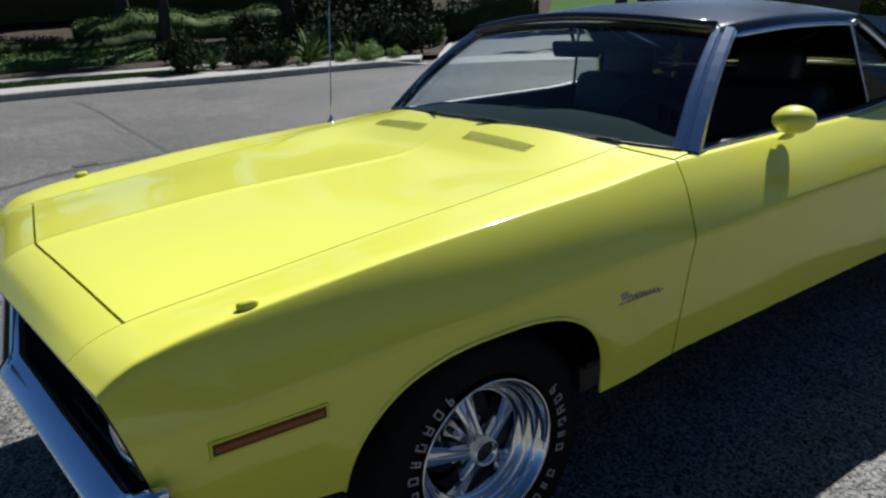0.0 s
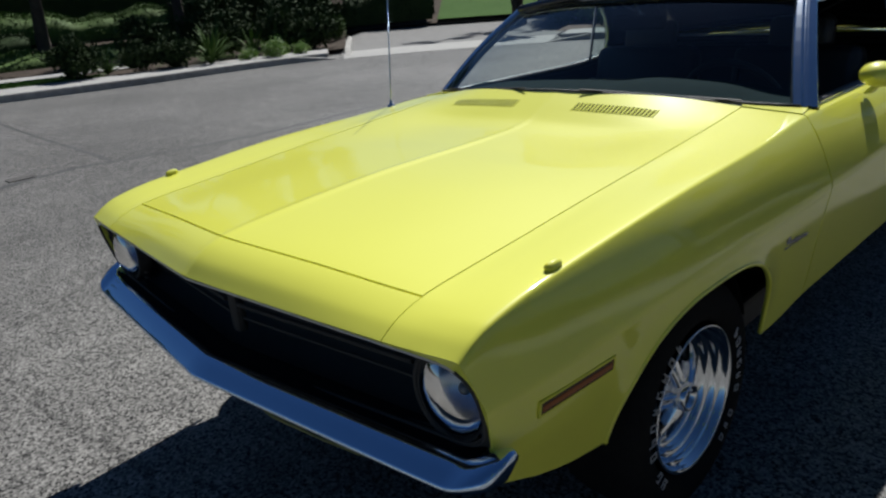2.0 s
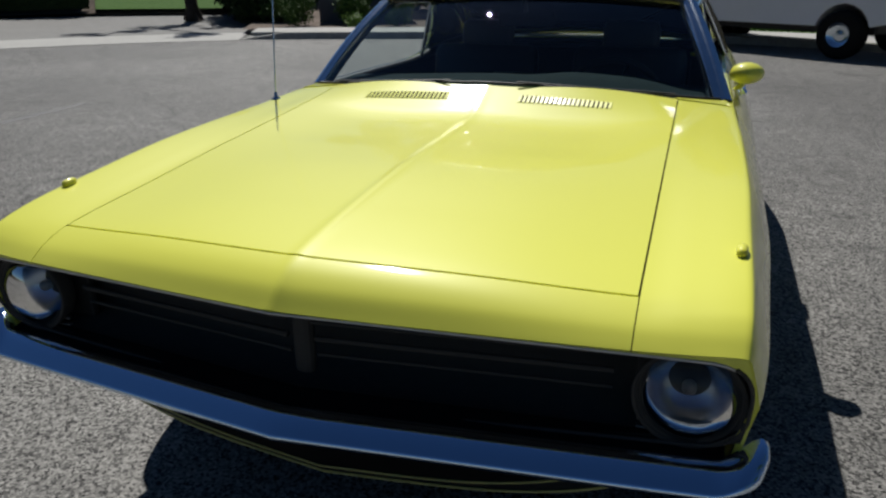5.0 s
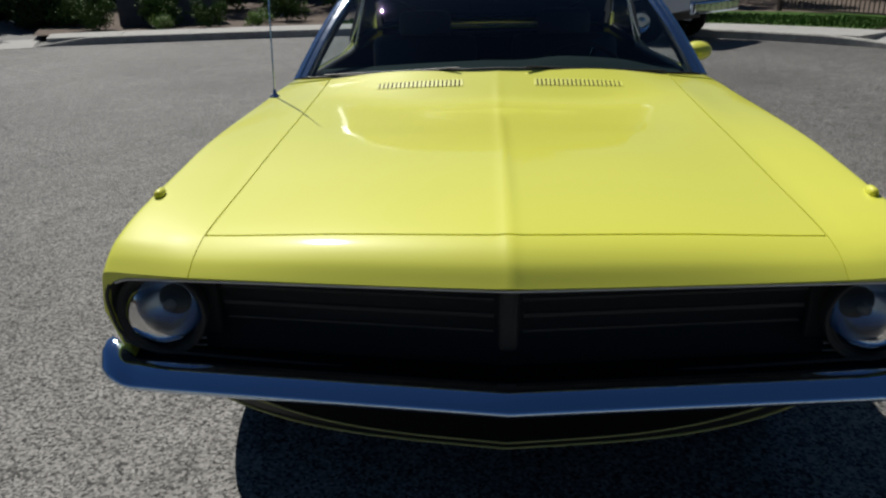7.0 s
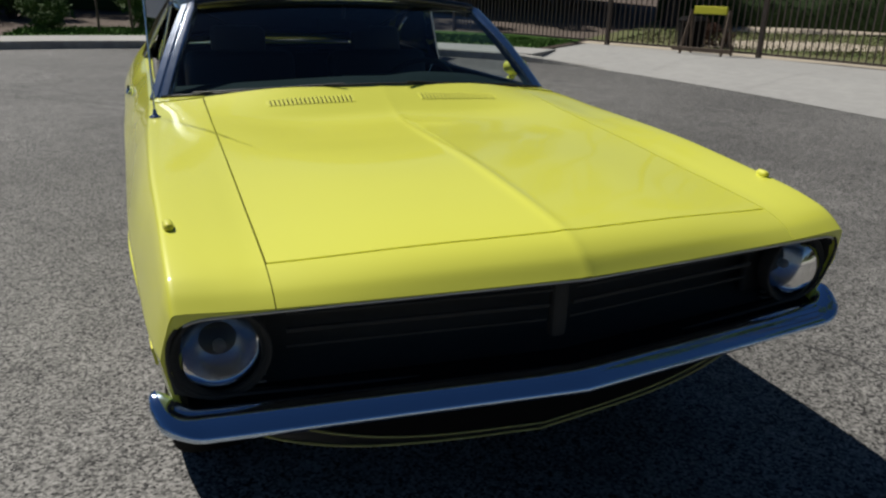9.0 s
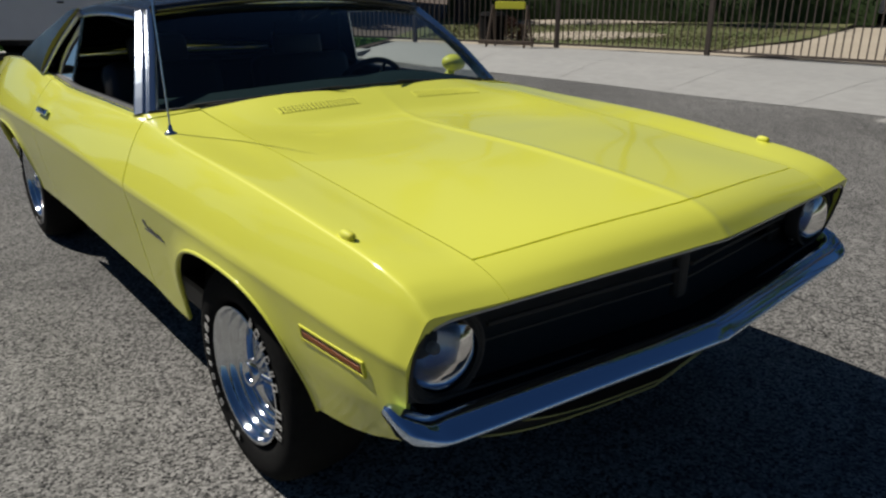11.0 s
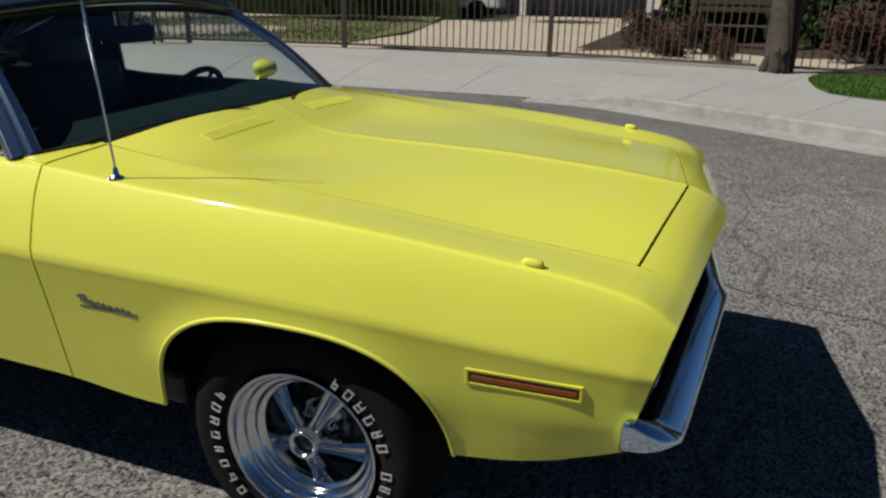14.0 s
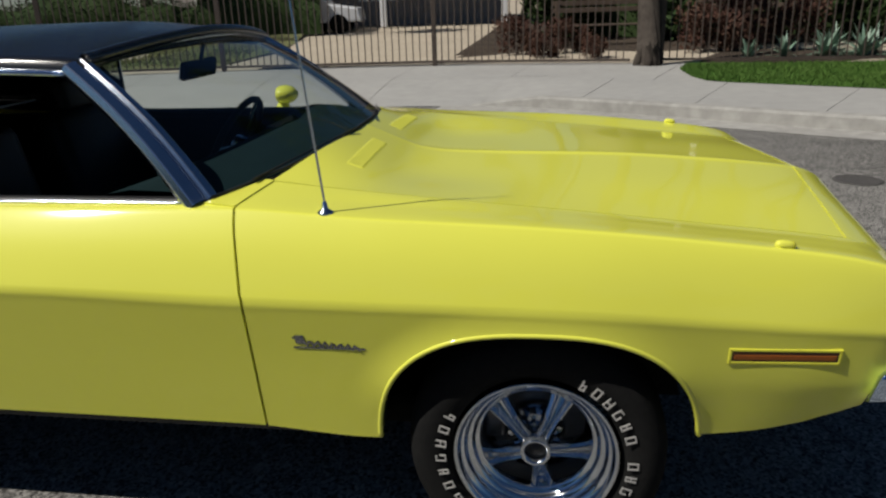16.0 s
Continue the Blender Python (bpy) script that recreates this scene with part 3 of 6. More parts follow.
# headlights
for side in (1, -1):
    hy, hz = side * 0.731, 0.664
    hx = 0.735
    lamp = part("headlight", box(bmesh.new(), (0.02, 0.19, 0.17), (hx - 0.075, hy, hz), bevel=0.006), GRILLE, car, "round sealed-beam headlight in a black bezel")
    v, f = lathe([(0.089, -0.03), (0.097, 0.012), (0.094, 0.016), (0.0885, 0.012), (0.0865, -0.012)], 40)
    bz = obj("bezel", v, f, GRILLE, lamp)
    v, f = lathe([(0.087, 0.0), (0.080, 0.013), (0.066, 0.025), (0.045, 0.034), (0.022, 0.0385), (0.0005, 0.040)], 40)
    ln = obj("lens", v, f, LENS, lamp)
    v, f = lathe([(0.086, -0.002), (0.078, -0.022), (0.064, -0.044), (0.044, -0.062), (0.02, -0.072), (0.0005, -0.074)], 32)
    rf = obj("reflector", v, f, REFLECTOR, lamp)
    v, f = lathe([(0.0875, -0.004), (0.0905, 0.006), (0.0875, 0.010), (0.084, 0.004)], 40)
    cr = obj("chrome_ring", v, f, GRILLE, lamp)
    v, f = lathe([(0.012, -0.040), (0.013, -0.026), (0.009, -0.020), (0.0005, -0.018)], 20)
    bs = obj("bulb_shield", v, f, DISC, lamp)
    for ob in (bz, ln, rf, cr, bs):
        ob.matrix_basis = pose(hx, hy, hz, 0, 0, -90)
    bm = bmesh.new()
    box(bm, (0.012, 0.085, 0.007), (open_x(0.69, 0.60) - 0.035, side * 0.69, 0.600), bevel=0.002)
    box(bm, (0.012, 0.085, 0.005), (open_x(0.69, 0.60) - 0.033, side * 0.69, 0.584), bevel=0.0015)
    part("parking_light", bm, DISC, car, "slim chrome-rimmed parking light")


# front bumper: a chrome blade with a middle point and wrapped ends
BLADE = ((-0.075, 0.522), (-0.078, 0.562), (-0.064, 0.573), (-0.053, 0.572), (-0.034, 0.561), (-0.010, 0.544), (-0.006, 0.539), (-0.006, 0.534), (-0.012, 0.527), (-0.045, 0.517))
END = ((-0.116, 0.512), (-0.114, 0.588), (-0.106, 0.600), (-0.090, 0.599), (-0.055, 0.588), (-0.012, 0.566), (-0.003, 0.558), (-0.001, 0.550), (-0.010, 0.537), (-0.060, 0.518))
HALF = [*np.linspace(0.0, 0.70, 16), *np.linspace(0.72, 0.856, 10), 0.864, 0.868, 0.870]
vv = []
STOPS = [-y for y in HALF[:0:-1]] + list(HALF)
for y in STOPS:
    k = min(max((abs(y) - 0.785) / 0.075, 0), 1)
    k = k * k * (3 - 2 * k)
    tuck = min(max((abs(y) - 0.70) / 0.17, 0), 1)
    tip = {0.864: 0.0015, 0.868: 0.004, 0.870: 0.008}.get(round(abs(y), 4), 0.0)
    for (d0, z0), (d1, z1) in zip(BLADE, END):
        d, z = d0 + (d1 - d0) * k, z0 + (z1 - z0) * k
        curl = 0.45 * max(abs(y) - 0.80, 0) ** 2 / 0.07 * max(1 + d / 0.10, 0)
        vv.append((0.922 - 0.105 * abs(y) + d - curl + (-0.055 - d) * tip / 0.055, y - math.copysign(0.45 * tuck * max(0.585 - z, 0), y), z + (0.548 - z) * tip / 0.042))
m = len(BLADE)
ff = [(i * m + j, (i + 1) * m + j, (i + 1) * m + (j + 1) % m, i * m + (j + 1) % m) for i in range(len(STOPS) - 1) for j in range(m)]
ff += [tuple(range(m)), tuple(range(len(vv) - m, len(vv)))[::-1]]
bumper = obj("front_bumper", vv, ff, SKY_CHROME, car, "chrome blade bumper with the sky's blue in its tint")
bumper.data.set_sharp_from_angle(angle=radians(50))
# filler behind the blade, near black to put in the shade there
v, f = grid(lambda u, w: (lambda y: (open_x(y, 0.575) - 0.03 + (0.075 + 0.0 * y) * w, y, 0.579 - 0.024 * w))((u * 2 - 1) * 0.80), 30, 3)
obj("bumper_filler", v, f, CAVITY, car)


# valance under the bumper: pan and slot blackened for shade, painted ends, dulled lips
def pan(u, w):
    y = (u * 2 - 1) * 0.80
    k = abs(y) / 0.80
    drop = 0.165 * (1 - k ** 4)
    x = (0.80 - 0.10 * abs(y)) * (1 - w) + (0.745 - 0.10 * abs(y)) * w
    return (x - 0.02 * w * w, y, 0.505 - 0.015 * (1 - k) - drop * w)


v, f = grid(pan, 48, 8)
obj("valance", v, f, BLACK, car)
for side in (1, -1):
    v, f = grid(lambda u, w: (lambda p: (p[0] + 0.003, p[1], p[2]))(pan(0.5 + side * (0.40 + 0.095 * u), w)), 10, 8)
    obj("valance_end", v, f, YELLOW, car)
# no hole: a near-black sheet on the pan stands for the slot's shade
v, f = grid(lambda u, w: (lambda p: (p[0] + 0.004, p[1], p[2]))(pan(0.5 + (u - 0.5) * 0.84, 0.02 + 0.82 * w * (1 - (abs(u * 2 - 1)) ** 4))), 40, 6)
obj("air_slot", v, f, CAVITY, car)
# both lips take the yellow dulled for shade
v, f = tube([(lambda p: (p[0] + 0.004, p[1], p[2]))(pan(0.5 + (u - 0.5) * 0.96, 1.0)) for u in np.linspace(0, 1, 41)], 0.0028, 8)
obj("valance_lip", v, f, SHADED_YELLOW, car)
v, f = tube([(lambda p: (p[0] + 0.006, p[1], p[2]))(pan(0.5 + (u - 0.5) * 0.84, 0.12 + 0.72 * (1 - abs(u * 2 - 1) ** 4))) for u in np.linspace(0, 1, 41)], 0.0024, 6)
obj("slot_lip", v, f, SHADED_YELLOW, car)


def skin(x, z, side):
    """The flank's place and outward direction at x and height z."""
    xi = x
    for _ in range(5):
        q = body_point(xi, s_at_height(xi, z))
        xi += x - q[0]
    s = s_at_height(xi, z)
    a, b, c = (Vector(body_point(xi, s, side)), Vector(body_point(xi + 0.02, s, side)), Vector(body_point(xi, s + 0.1, side)))
    nrm = (b - a).cross(c - a).normalized()
    if nrm.y * side < 0:
        nrm = -nrm
    return a, nrm


def on_skin(ob, x, z, side):
    """Sets a part made in the plane y = 0, its face to -y, on the flank."""
    p, nrm = skin(x, z, side)
    p2, _ = skin(x + 0.05, z, side)
    ax = (p2 - p).normalized()
    up = nrm.cross(ax) if side < 0 else ax.cross(nrm)
    up = up if up.z > 0 else -up
    ax = up.cross(nrm)
    m = Matrix((ax, -nrm, up)).transposed().to_4x4()
    ob.matrix_basis = Matrix.Translation(p) @ m


for side in (1, -1):
    bm = bmesh.new()
    for sx, sz, dx, dz in ((0.244, 0.007, 0, 0.017), (0.244, 0.007, 0, -0.017), (0.007, 0.04, 0.119, 0), (0.007, 0.04, -0.119, 0)):
        box(bm, (sx, 0.006, sz), (dx, 0.001, dz), bevel=0.0015)
    marker = part("side_marker", bm, YELLOW_TRIM, car, "amber side marker lamp in a yellow frame")
    on_skin(marker, 0.525, 0.629, side)
    marker.matrix_basis = marker.matrix_basis @ Matrix.Diagonal((0.95, 1, 0.95, 1))
    bm = bmesh.new()
    box(bm, (0.232, 0.004, 0.028), (0, 0.001, 0))
    part("backing", bm, AMBERDARK, marker)
    bm = bmesh.new()
    box(bm, (0.222, 0.006, 0.014), (0, 0.001, -0.002), bevel=0.002)
    part("lens", bm, AMBER, marker)
    # chrome script on the flank, as a row of small shapes over a line
    pts = [(-0.062 + 0.0041 * k, -0.003, 0.006 * math.sin(k * 1.9) + (0.006 if k < 5 else 0) - 0.0004 * k) for k in range(30)]
    v, f = tube(pts, 0.003, 6)
    script = obj("emblem", v, f, SCRIPT, car, "small chrome script emblem")
    on_skin(script, -0.474, 0.639, side)
    script.matrix_basis = script.matrix_basis @ Matrix.Diagonal((1.3, 0.45, 1.3, 1))
    bm = bmesh.new()
    box(bm, (0.130, 0.004, 0.004), (0.002, -0.0015, -0.013), bevel=0.001)
    box(bm, (0.016, 0.005, 0.018), (-0.05, -0.0015, 0.004), bevel=0.002)
    part("emblem_bar", bm, SCRIPT, script)
    # repeater lamps on top of the fenders
    v, f = grid(lambda u, w: (-0.024 + 0.048 * u, 0.0125 * (1 - abs(2 * u - 1) ** 3) ** 0.5 * math.cos(2 * math.pi * w), 0.007 + 0.012 * (1 - abs(2 * u - 1) ** 3) ** 0.5 * math.sin(2 * math.pi * w)), 12, 16)
    lamp = obj("turn_signal_housing", v, f, YELLOW, car)
    lamp.matrix_basis = pose(0.514, side * 0.800, 0.855, 0, 5, -4 * side) @ Matrix.Scale(0.9, 4)
    v, f = grid(lambda u, w: (0.0135 + 0.012 * u, 0.0112 * (1 - u ** 2) ** 0.5 * math.cos(2 * math.pi * w), 0.007 + 0.0112 * (1 - u ** 2) ** 0.5 * math.sin(2 * math.pi * w)), 6, 16)
    obj("lens", v, f, YELLOW_TRIM, lamp)

# louvred vents at the back of the hood
def hood_z(x, y):
    s = 1.0 + (abs(y) - 0.05) / 0.29
    for _ in range(8):
        q = body_point(x, s)
        s += (abs(y) - q[1]) / 0.3
    return body_point(x, s)[2]


for side in (1, -1):
    xv = -0.505
    # near-black sheet laid on the hood puts in the slots' shade
    v, f = grid(lambda u, w: (lambda x, y: (x, side * y, hood_z(x, y) + 0.0008))(xv - 0.020 + 0.040 * u, 0.128 + 0.302 * w), 2, 14)
    vent = obj("hood_vent", v, f, CAVITY, car, "louvred vent on the hood, slots coloured dark")
    for k in range(21):
        y = 0.130 + 0.298 * k / 20
        rise = ((-0.025, 0.0), (-0.018, 0.0013), (0.018, 0.0013), (0.025, 0.0))
        vv = []
        for dx, up in rise:
            z = hood_z(xv + dx, y)
            vv += [(xv + dx, side * y - 0.0056, z - 0.001), (xv + dx, side * y - 0.0048, z + up), (xv + dx, side * y + 0.0048, z + 2.1 * up), (xv + dx, side * y + 0.0056, z - 0.001)]
        ff = [(4 * a + b, 4 * a + b + 1, 4 * a + b + 5, 4 * a + b + 4) for a in range(3) for b in range(3)]
        obj("slat", vv, ff, YELLOW, vent, smooth=False)

# aerial on the right fender
q = body_point(-0.483, 5.0, -1)
base = Vector((-0.483, -0.796, q[2]))
v, f = lathe([(0.021, -0.004), (0.020, 0.004), (0.012, 0.009), (0.008, 0.014), (0.006, 0.030), (0.004, 0.034)], 16, "z")
aerial = obj("aerial", v, f, SKY_STAINLESS, car, "thin chrome radio aerial")
aerial.matrix_basis = pose(*base) @ Matrix.Diagonal((0.9, 0.9, 0.8, 1))
bm = bmesh.new()
rod(bm, (0, 0, 0.03), (-0.045, 0.004, 0.575), 0.0034, 0.003, 8)
rod(bm, (-0.045, 0.004, 0.57), (-0.058, 0.005, 0.75), 0.0019, 0.0015, 8)
part("mast", bm, SKY_STAINLESS, aerial)

# cowl, windshield, pillars and roof
def ws_low(y):
    k = abs(y) / 0.77
    return (-0.588 - 0.187 * k ** 2.4, y, 0.996 - 0.052 * k ** 1.6)


def ws_high(y):
    k = abs(y) / 0.615
    return (-1.085 - 0.058 * k ** 2, y, 1.278 - 0.040 * k ** 2)


def ws(u, w):
    a, b = Vector(ws_low((u * 2 - 1) * 0.77)), Vector(ws_high((u * 2 - 1) * 0.615))
    p = a.lerp(b, w)
    p += Vector((0.035, 0, 0.05)) * math.sin(math.pi * w) * 0.35
    return p


v, f = grid(ws, 30, 12)
obj("windshield", v, f, GLASS, car, "tinted glass windshield").visible_shadow = False
v, f = grid(lambda u, w: (lambda h, g: Vector(h).lerp(Vector(g), w) - Vector((0, 0, 0.012)))(hood_point(0.0, 0.5 + (u - 0.5) * 0.999), ws_low((u * 2 - 1) * 0.70)), 40, 3)
obj("cowl", v, f, BLACK, car, "dark cowl under the windshield")
for side in (1, -1):
    # painted corner between hood, fender and windshield
    v, f = grid(lambda u, w: (lambda a, b: Vector(a).lerp(Vector(b), w))(
        Vector(ws_low(side * (0.62 + 0.165 * u))) + Vector((0.006, 0, -0.010)),
        Vector(body_point(-0.662 - 0.036 * u, 3.0 + 2.0 * u, side)) + Vector((0, 0, -0.0025))), 8, 4)
    solid(obj("cowl_corner", v, f if side > 0 else [q[::-1] for q in f], YELLOW, car), 0.006)
    # pillar with a broad bright trim
    low, high = Vector((-0.782, side * 0.772, 0.935)), Vector((-1.150, side * 0.620, 1.245))
    d = (high - low).normalized()
    inward = Vector((0.42, -side * 0.75, 0.10)).normalized()
    outward = d.cross(inward).normalized()
    if outward.x < 0 and outward.z < 0:
        outward = -outward
    if outward.dot(Vector((0.5, side, 0.5))) < 0:
        outward = -outward
    prof = ((0.040, -0.004), (0.034, 0.010), (0.012, 0.014), (0.006, 0.006), (0.0, 0.006), (-0.006, 0.012), (-0.036, 0.008), (-0.044, -0.012), (-0.040, -0.03), (0.03, -0.03))
    vv = []
    for k in range(9):
        p = low.lerp(high, k / 8) + (Vector((0.035, 0, 0.05)) * math.sin(math.pi * k / 8) * 0.3)
        vv += [p + inward * a * (1.0 - 0.12 * k / 8) + outward * b for a, b in prof]
    m = len(prof)
    ff = [(i * m + j, i * m + (j + 1) % m, (i + 1) * m + (j + 1) % m, (i + 1) * m + j) for i in range(8) for j in range(m)]
    pillar = obj("windshield_pillar", vv, ff, SKY_STAINLESS, car, "windshield pillar with broad bright metal trim", smooth=False)
    bv = pillar.modifiers.new("round", "BEVEL")
    bv.width, bv.segments = 0.003, 2
v, f = tube([Vector(ws_high(y)) + Vector((0.004, 0, 0.004)) for y in np.linspace(-0.615, 0.615, 25)], 0.011, 8)
obj("windshield_top_trim", v, f, SKY_STAINLESS, car)
v, f = tube([Vector(ws_low(y)) + Vector((0.004, 0, 0.0)) for y in np.linspace(-0.765, 0.765, 31)], 0.004, 8)
obj("windshield_seal", v, f, BLACK, car)
for side in (1, -1):
    bm = bmesh.new()
    a, b = Vector(ws_low(0.10 if side > 0 else -0.66)), Vector(ws_low(0.62 if side > 0 else -0.14))
    rod(bm, a + Vector((0.012, 0, 0.008)), b + Vector((0.012, 0, 0.008)), 0.0035, 0.003, 6)
    part("wiper", bm, BLACK, car)

ROOF_MID = curve_through((-2.16, -2.0, -1.75, -1.45, -1.22, -1.12, -1.07), (1.265, 1.305, 1.330, 1.332, 1.312, 1.294, 1.276))
ROOF_EDGE = curve_through((-2.16, -2.0, -1.75, -1.45, -1.22, -1.12, -1.07), (1.205, 1.240, 1.262, 1.270, 1.262, 1.250, 1.234))
ROOF_HALF = curve_through((-2.16, -1.45, -1.15, -1.07), (0.66, 0.655, 0.635, 0.615))


def roof_point(u, v):
    y = v * 2 - 1
    k = abs(y)
    x = -1.07 - 1.09 * u
    x -= 0.06 * k * k * (1 - u) ** 3
    t = min(k / 0.93, 1)
    z = ROOF_MID(x) + (ROOF_EDGE(x) - ROOF_MID(x)) * t ** 2.4
    hw = ROOF_HALF(x)
    if k > 0.93:
        e = (k - 0.93) / 0.07
        return (x, math.copysign(hw * (0.97 + 0.03 * math.sin(e * math.pi / 2)), y), z - 0.034 * e * e)
    return (x, y / 0.93 * hw * 0.97, z)


v, f = grid(roof_point, 40, 60)
solid(obj("roof", v, [q[::-1] for q in f], VINYL, car, "black vinyl roof"), 0.02)
bm = bmesh.new()
v, f = tube([Vector(ws_high(y)) * 1 + Vector((0.004, 0, 0.020 - 0.012 * abs(y))) for y in np.linspace(-0.60, 0.60, 25)], 0.018, 10)
obj("roof_front_roll", v, f, VINYL, car)
for side in (1, -1):
    v, f = tube([(x, side * (ROOF_HALF(x) + 0.004), ROOF_EDGE(x) - 0.036) for x in np.linspace(-1.16, -2.0, 20)], 0.009, 8)
    obj("drip_rail", v, f, SKY_CHROME, car, "bright drip rail over the side window")
    # sail panel between roof and quarter
    top = [(-1.86 - 0.30 * t, side * (0.652 + 0.006 * t), ROOF_EDGE(-1.86 - 0.30 * t) - 0.02) for t in np.linspace(0, 1, 9)]
    low = [(-2.13 - 0.70 * t, side * (0.79 - 0.05 * t), Z_CREST(-2.13 - 0.70 * t) - 0.002) for t in np.linspace(0, 1, 9)]
    v, f = grid(lambda u, w: Vector(top[round(u * 8)]).lerp(Vector(low[round(u * 8)]), w) + Vector((0.05 * math.sin(math.pi * w) * (1 - u) * -1, side * 0.012 * math.sin(math.pi * w), 0)), 8, 8)
    solid(obj("sail_panel", v, f if side > 0 else [q[::-1] for q in f], VINYL, car), 0.03)
    v, f = tube([Vector(top[0]).lerp(Vector(low[0]), w) + Vector((-0.05 * math.sin(math.pi * w) + 0.006, side * 0.014, 0)) for w in np.linspace(0, 1, 9)], 0.010, 8)
    obj("window_edge_trim", v, f, SKY_STAINLESS, car)
    v, f = tube([(x, side * (Y_CREST(x) - 0.015), Z_CREST(x) + 0.004) for x in np.linspace(-0.80, -2.13, 26)], 0.0035, 6)
    obj("belt_moulding", v, f, SKY_STAINLESS, car)
    bm = bmesh.new()
    rod(bm, (-1.875, side * 0.745, 0.92), (-1.83, side * 0.66, 1.235), 0.008, 0.008, 8)
    part("quarter_glass_edge", bm, SKY_STAINLESS, car)
    v, f = grid(lambda u, w: (Vector((-1.875, side * 0.745, 0.92)).lerp(Vector((-1.83, side * 0.66, 1.235)), w)).lerp(Vector((-2.13 + 0.22 * w, side * (0.775 - 0.12 * w), 0.95 + 0.28 * w)), u), 3, 4)
    obj("quarter_glass", v, f, GLASS, car).visible_shadow = False
v, f = grid(lambda u, w: (-2.13 - 0.62 * w, (u * 2 - 1) * (0.658 + 0.085 * w), 1.268 - 0.265 * w + 0.02 * math.sin(math.pi * w) - (0.065 - 0.03 * w) * (u * 2 - 1) ** 2), 12, 8)
obj("rear_window", v, f, DARKGLASS, car)


def deck(u, w):
    x = -2.72 - 1.05 * u
    y = (w * 2 - 1) * (Y_CREST(x) - 0.01)
    return (x, y, Z_CREST(x) + 0.02 * (1 - (w * 2 - 1) ** 2) - 0.012)


v, f = grid(deck, 16, 16)
solid(obj("trunk_lid", v, [q[::-1] for q in f], YELLOW, car), 0.012)
v, f = grid(lambda u, w: (-3.765 + 0.02 * w, (u * 2 - 1) * (0.74 + 0.05 * math.sin(math.pi * w)), 0.42 + 0.48 * w), 12, 8)
obj("tail_panel", v, f, YELLOW, car)
bm = bmesh.new()
box(bm, (0.08, 1.72, 0.11), (-3.80, 0, 0.55), bevel=0.02)
part("rear_bumper", bm, SKY_CHROME, car)

# white bar added for a bright line inside; its arms only hold it up
bm = bmesh.new()
rod(bm, (-1.90, -0.23, 1.058), (-1.93, 0.23, 1.052), 0.0045, seg=8)
bar_ob = part("bright_bar", bm, WHITE, car, "thin bright bar across the dark interior")
for y in (-0.23, 0.23):
    bm = bmesh.new()
    rod(bm, (-1.915, y, 1.055), (-1.92, y * 2.6, 1.235), 0.005, seg=6)
    part("arm", bm, BLACK, bar_ob)
# driver's mirror on its stalk
mx, my, mz = -1.165, 0.862, 0.985
v, f = lathe([(0.0005, 0.055), (0.03, 0.047), (0.055, 0.028), (0.066, 0.0), (0.062, -0.02), (0.058, -0.026)], 28)
head = obj("mirror_housing", v, f, YELLOW, car, "bullet-shaped yellow door mirror")
head.matrix_basis = pose(mx, my, mz, 0, 0, -90) @ Matrix.Diagonal((0.95, 1.08, 0.64, 1))
v, f = lathe([(0.0005, -0.020), (0.030, -0.020), (0.0585, -0.021)], 28)
obj("mirror_glass", v, f, SKY_CHROME, head)
v, f = grid(lambda u, w: (mx - 0.01 + (0.035 - 0.012 * w) * math.cos(2 * math.pi * u), (0.835 + (my - 0.835) * w) + (0.016 - 0.004 * w) * math.sin(2 * math.pi * u), 0.925 + (mz - 0.955) * w), 14, 5)
obj("stalk", v, f, YELLOW, head).matrix_parent_inverse = head.matrix_basis.inverted()
# interior mirror
bm = bmesh.new()
box(bm, (0.025, 0.235, 0.062), (-1.135, 0.0, 1.178), Matrix.Rotation(0.2, 4, "Y"), bevel=0.012)
inner = part("interior_mirror", bm, CAVITY, car)
bm = bmesh.new()
box(bm, (0.004, 0.215, 0.048), (-1.150, 0.0, 1.175), Matrix.Rotation(0.2, 4, "Y"), bevel=0.001)
part("glass", bm, SKY_CHROME, inner)
bm = bmesh.new()
rod(bm, (-1.128, 0, 1.20), (-1.105, 0, 1.262), 0.007, seg=8)
part("stem", bm, BLACK, inner)

# dashboard, wheel and seats
def dash(u, w):
    y = (u * 2 - 1) * 0.72
    a = Vector(ws_low(y)) + Vector((-0.015, 0, -0.014))
    k = [(0, 0), (-0.12, 0.010), (-0.24, 0.014), (-0.30, 0.004), (-0.33, -0.05), (-0.33, -0.14), (-0.27, -0.22)]
    i = min(int(w * 6), 5)
    t = w * 6 - i
    dx, dz = k[i][0] * (1 - t) + k[i + 1][0] * t, k[i][1] * (1 - t) + k[i + 1][1] * t
    hump = 0.022 * math.exp(-((y - 0.37) / 0.22) ** 4) * min(w * 5, 1)
    return (a.x + dx, y, a.z + dz + hump)


v, f = grid(dash, 40, 18)
obj("dashboard", v, f, DASH, car, "padded dashboard under the windshield")
bm = bmesh.new()
box(bm, (0.20, 0.26, 0.012), (-0.80, 0.06, 0.984), Matrix.Rotation(0.05, 4, "Y"), bevel=0.004)
part("dash_pad", bm, BLACK, car)
ring_pts = [(0.19 * math.cos(2 * math.pi * k / 36), 0.19 * math.sin(2 * math.pi * k / 36), 0) for k in range(36)]
v, f = tube(ring_pts, 0.013, 8, True)
wheel_ob = obj("steering_wheel", v, f, BLACK, car, "thin black steering wheel")
wheel_ob.matrix_basis = pose(-1.205, 0.365, 0.860, 0, -62, 0)
bm = bmesh.new()
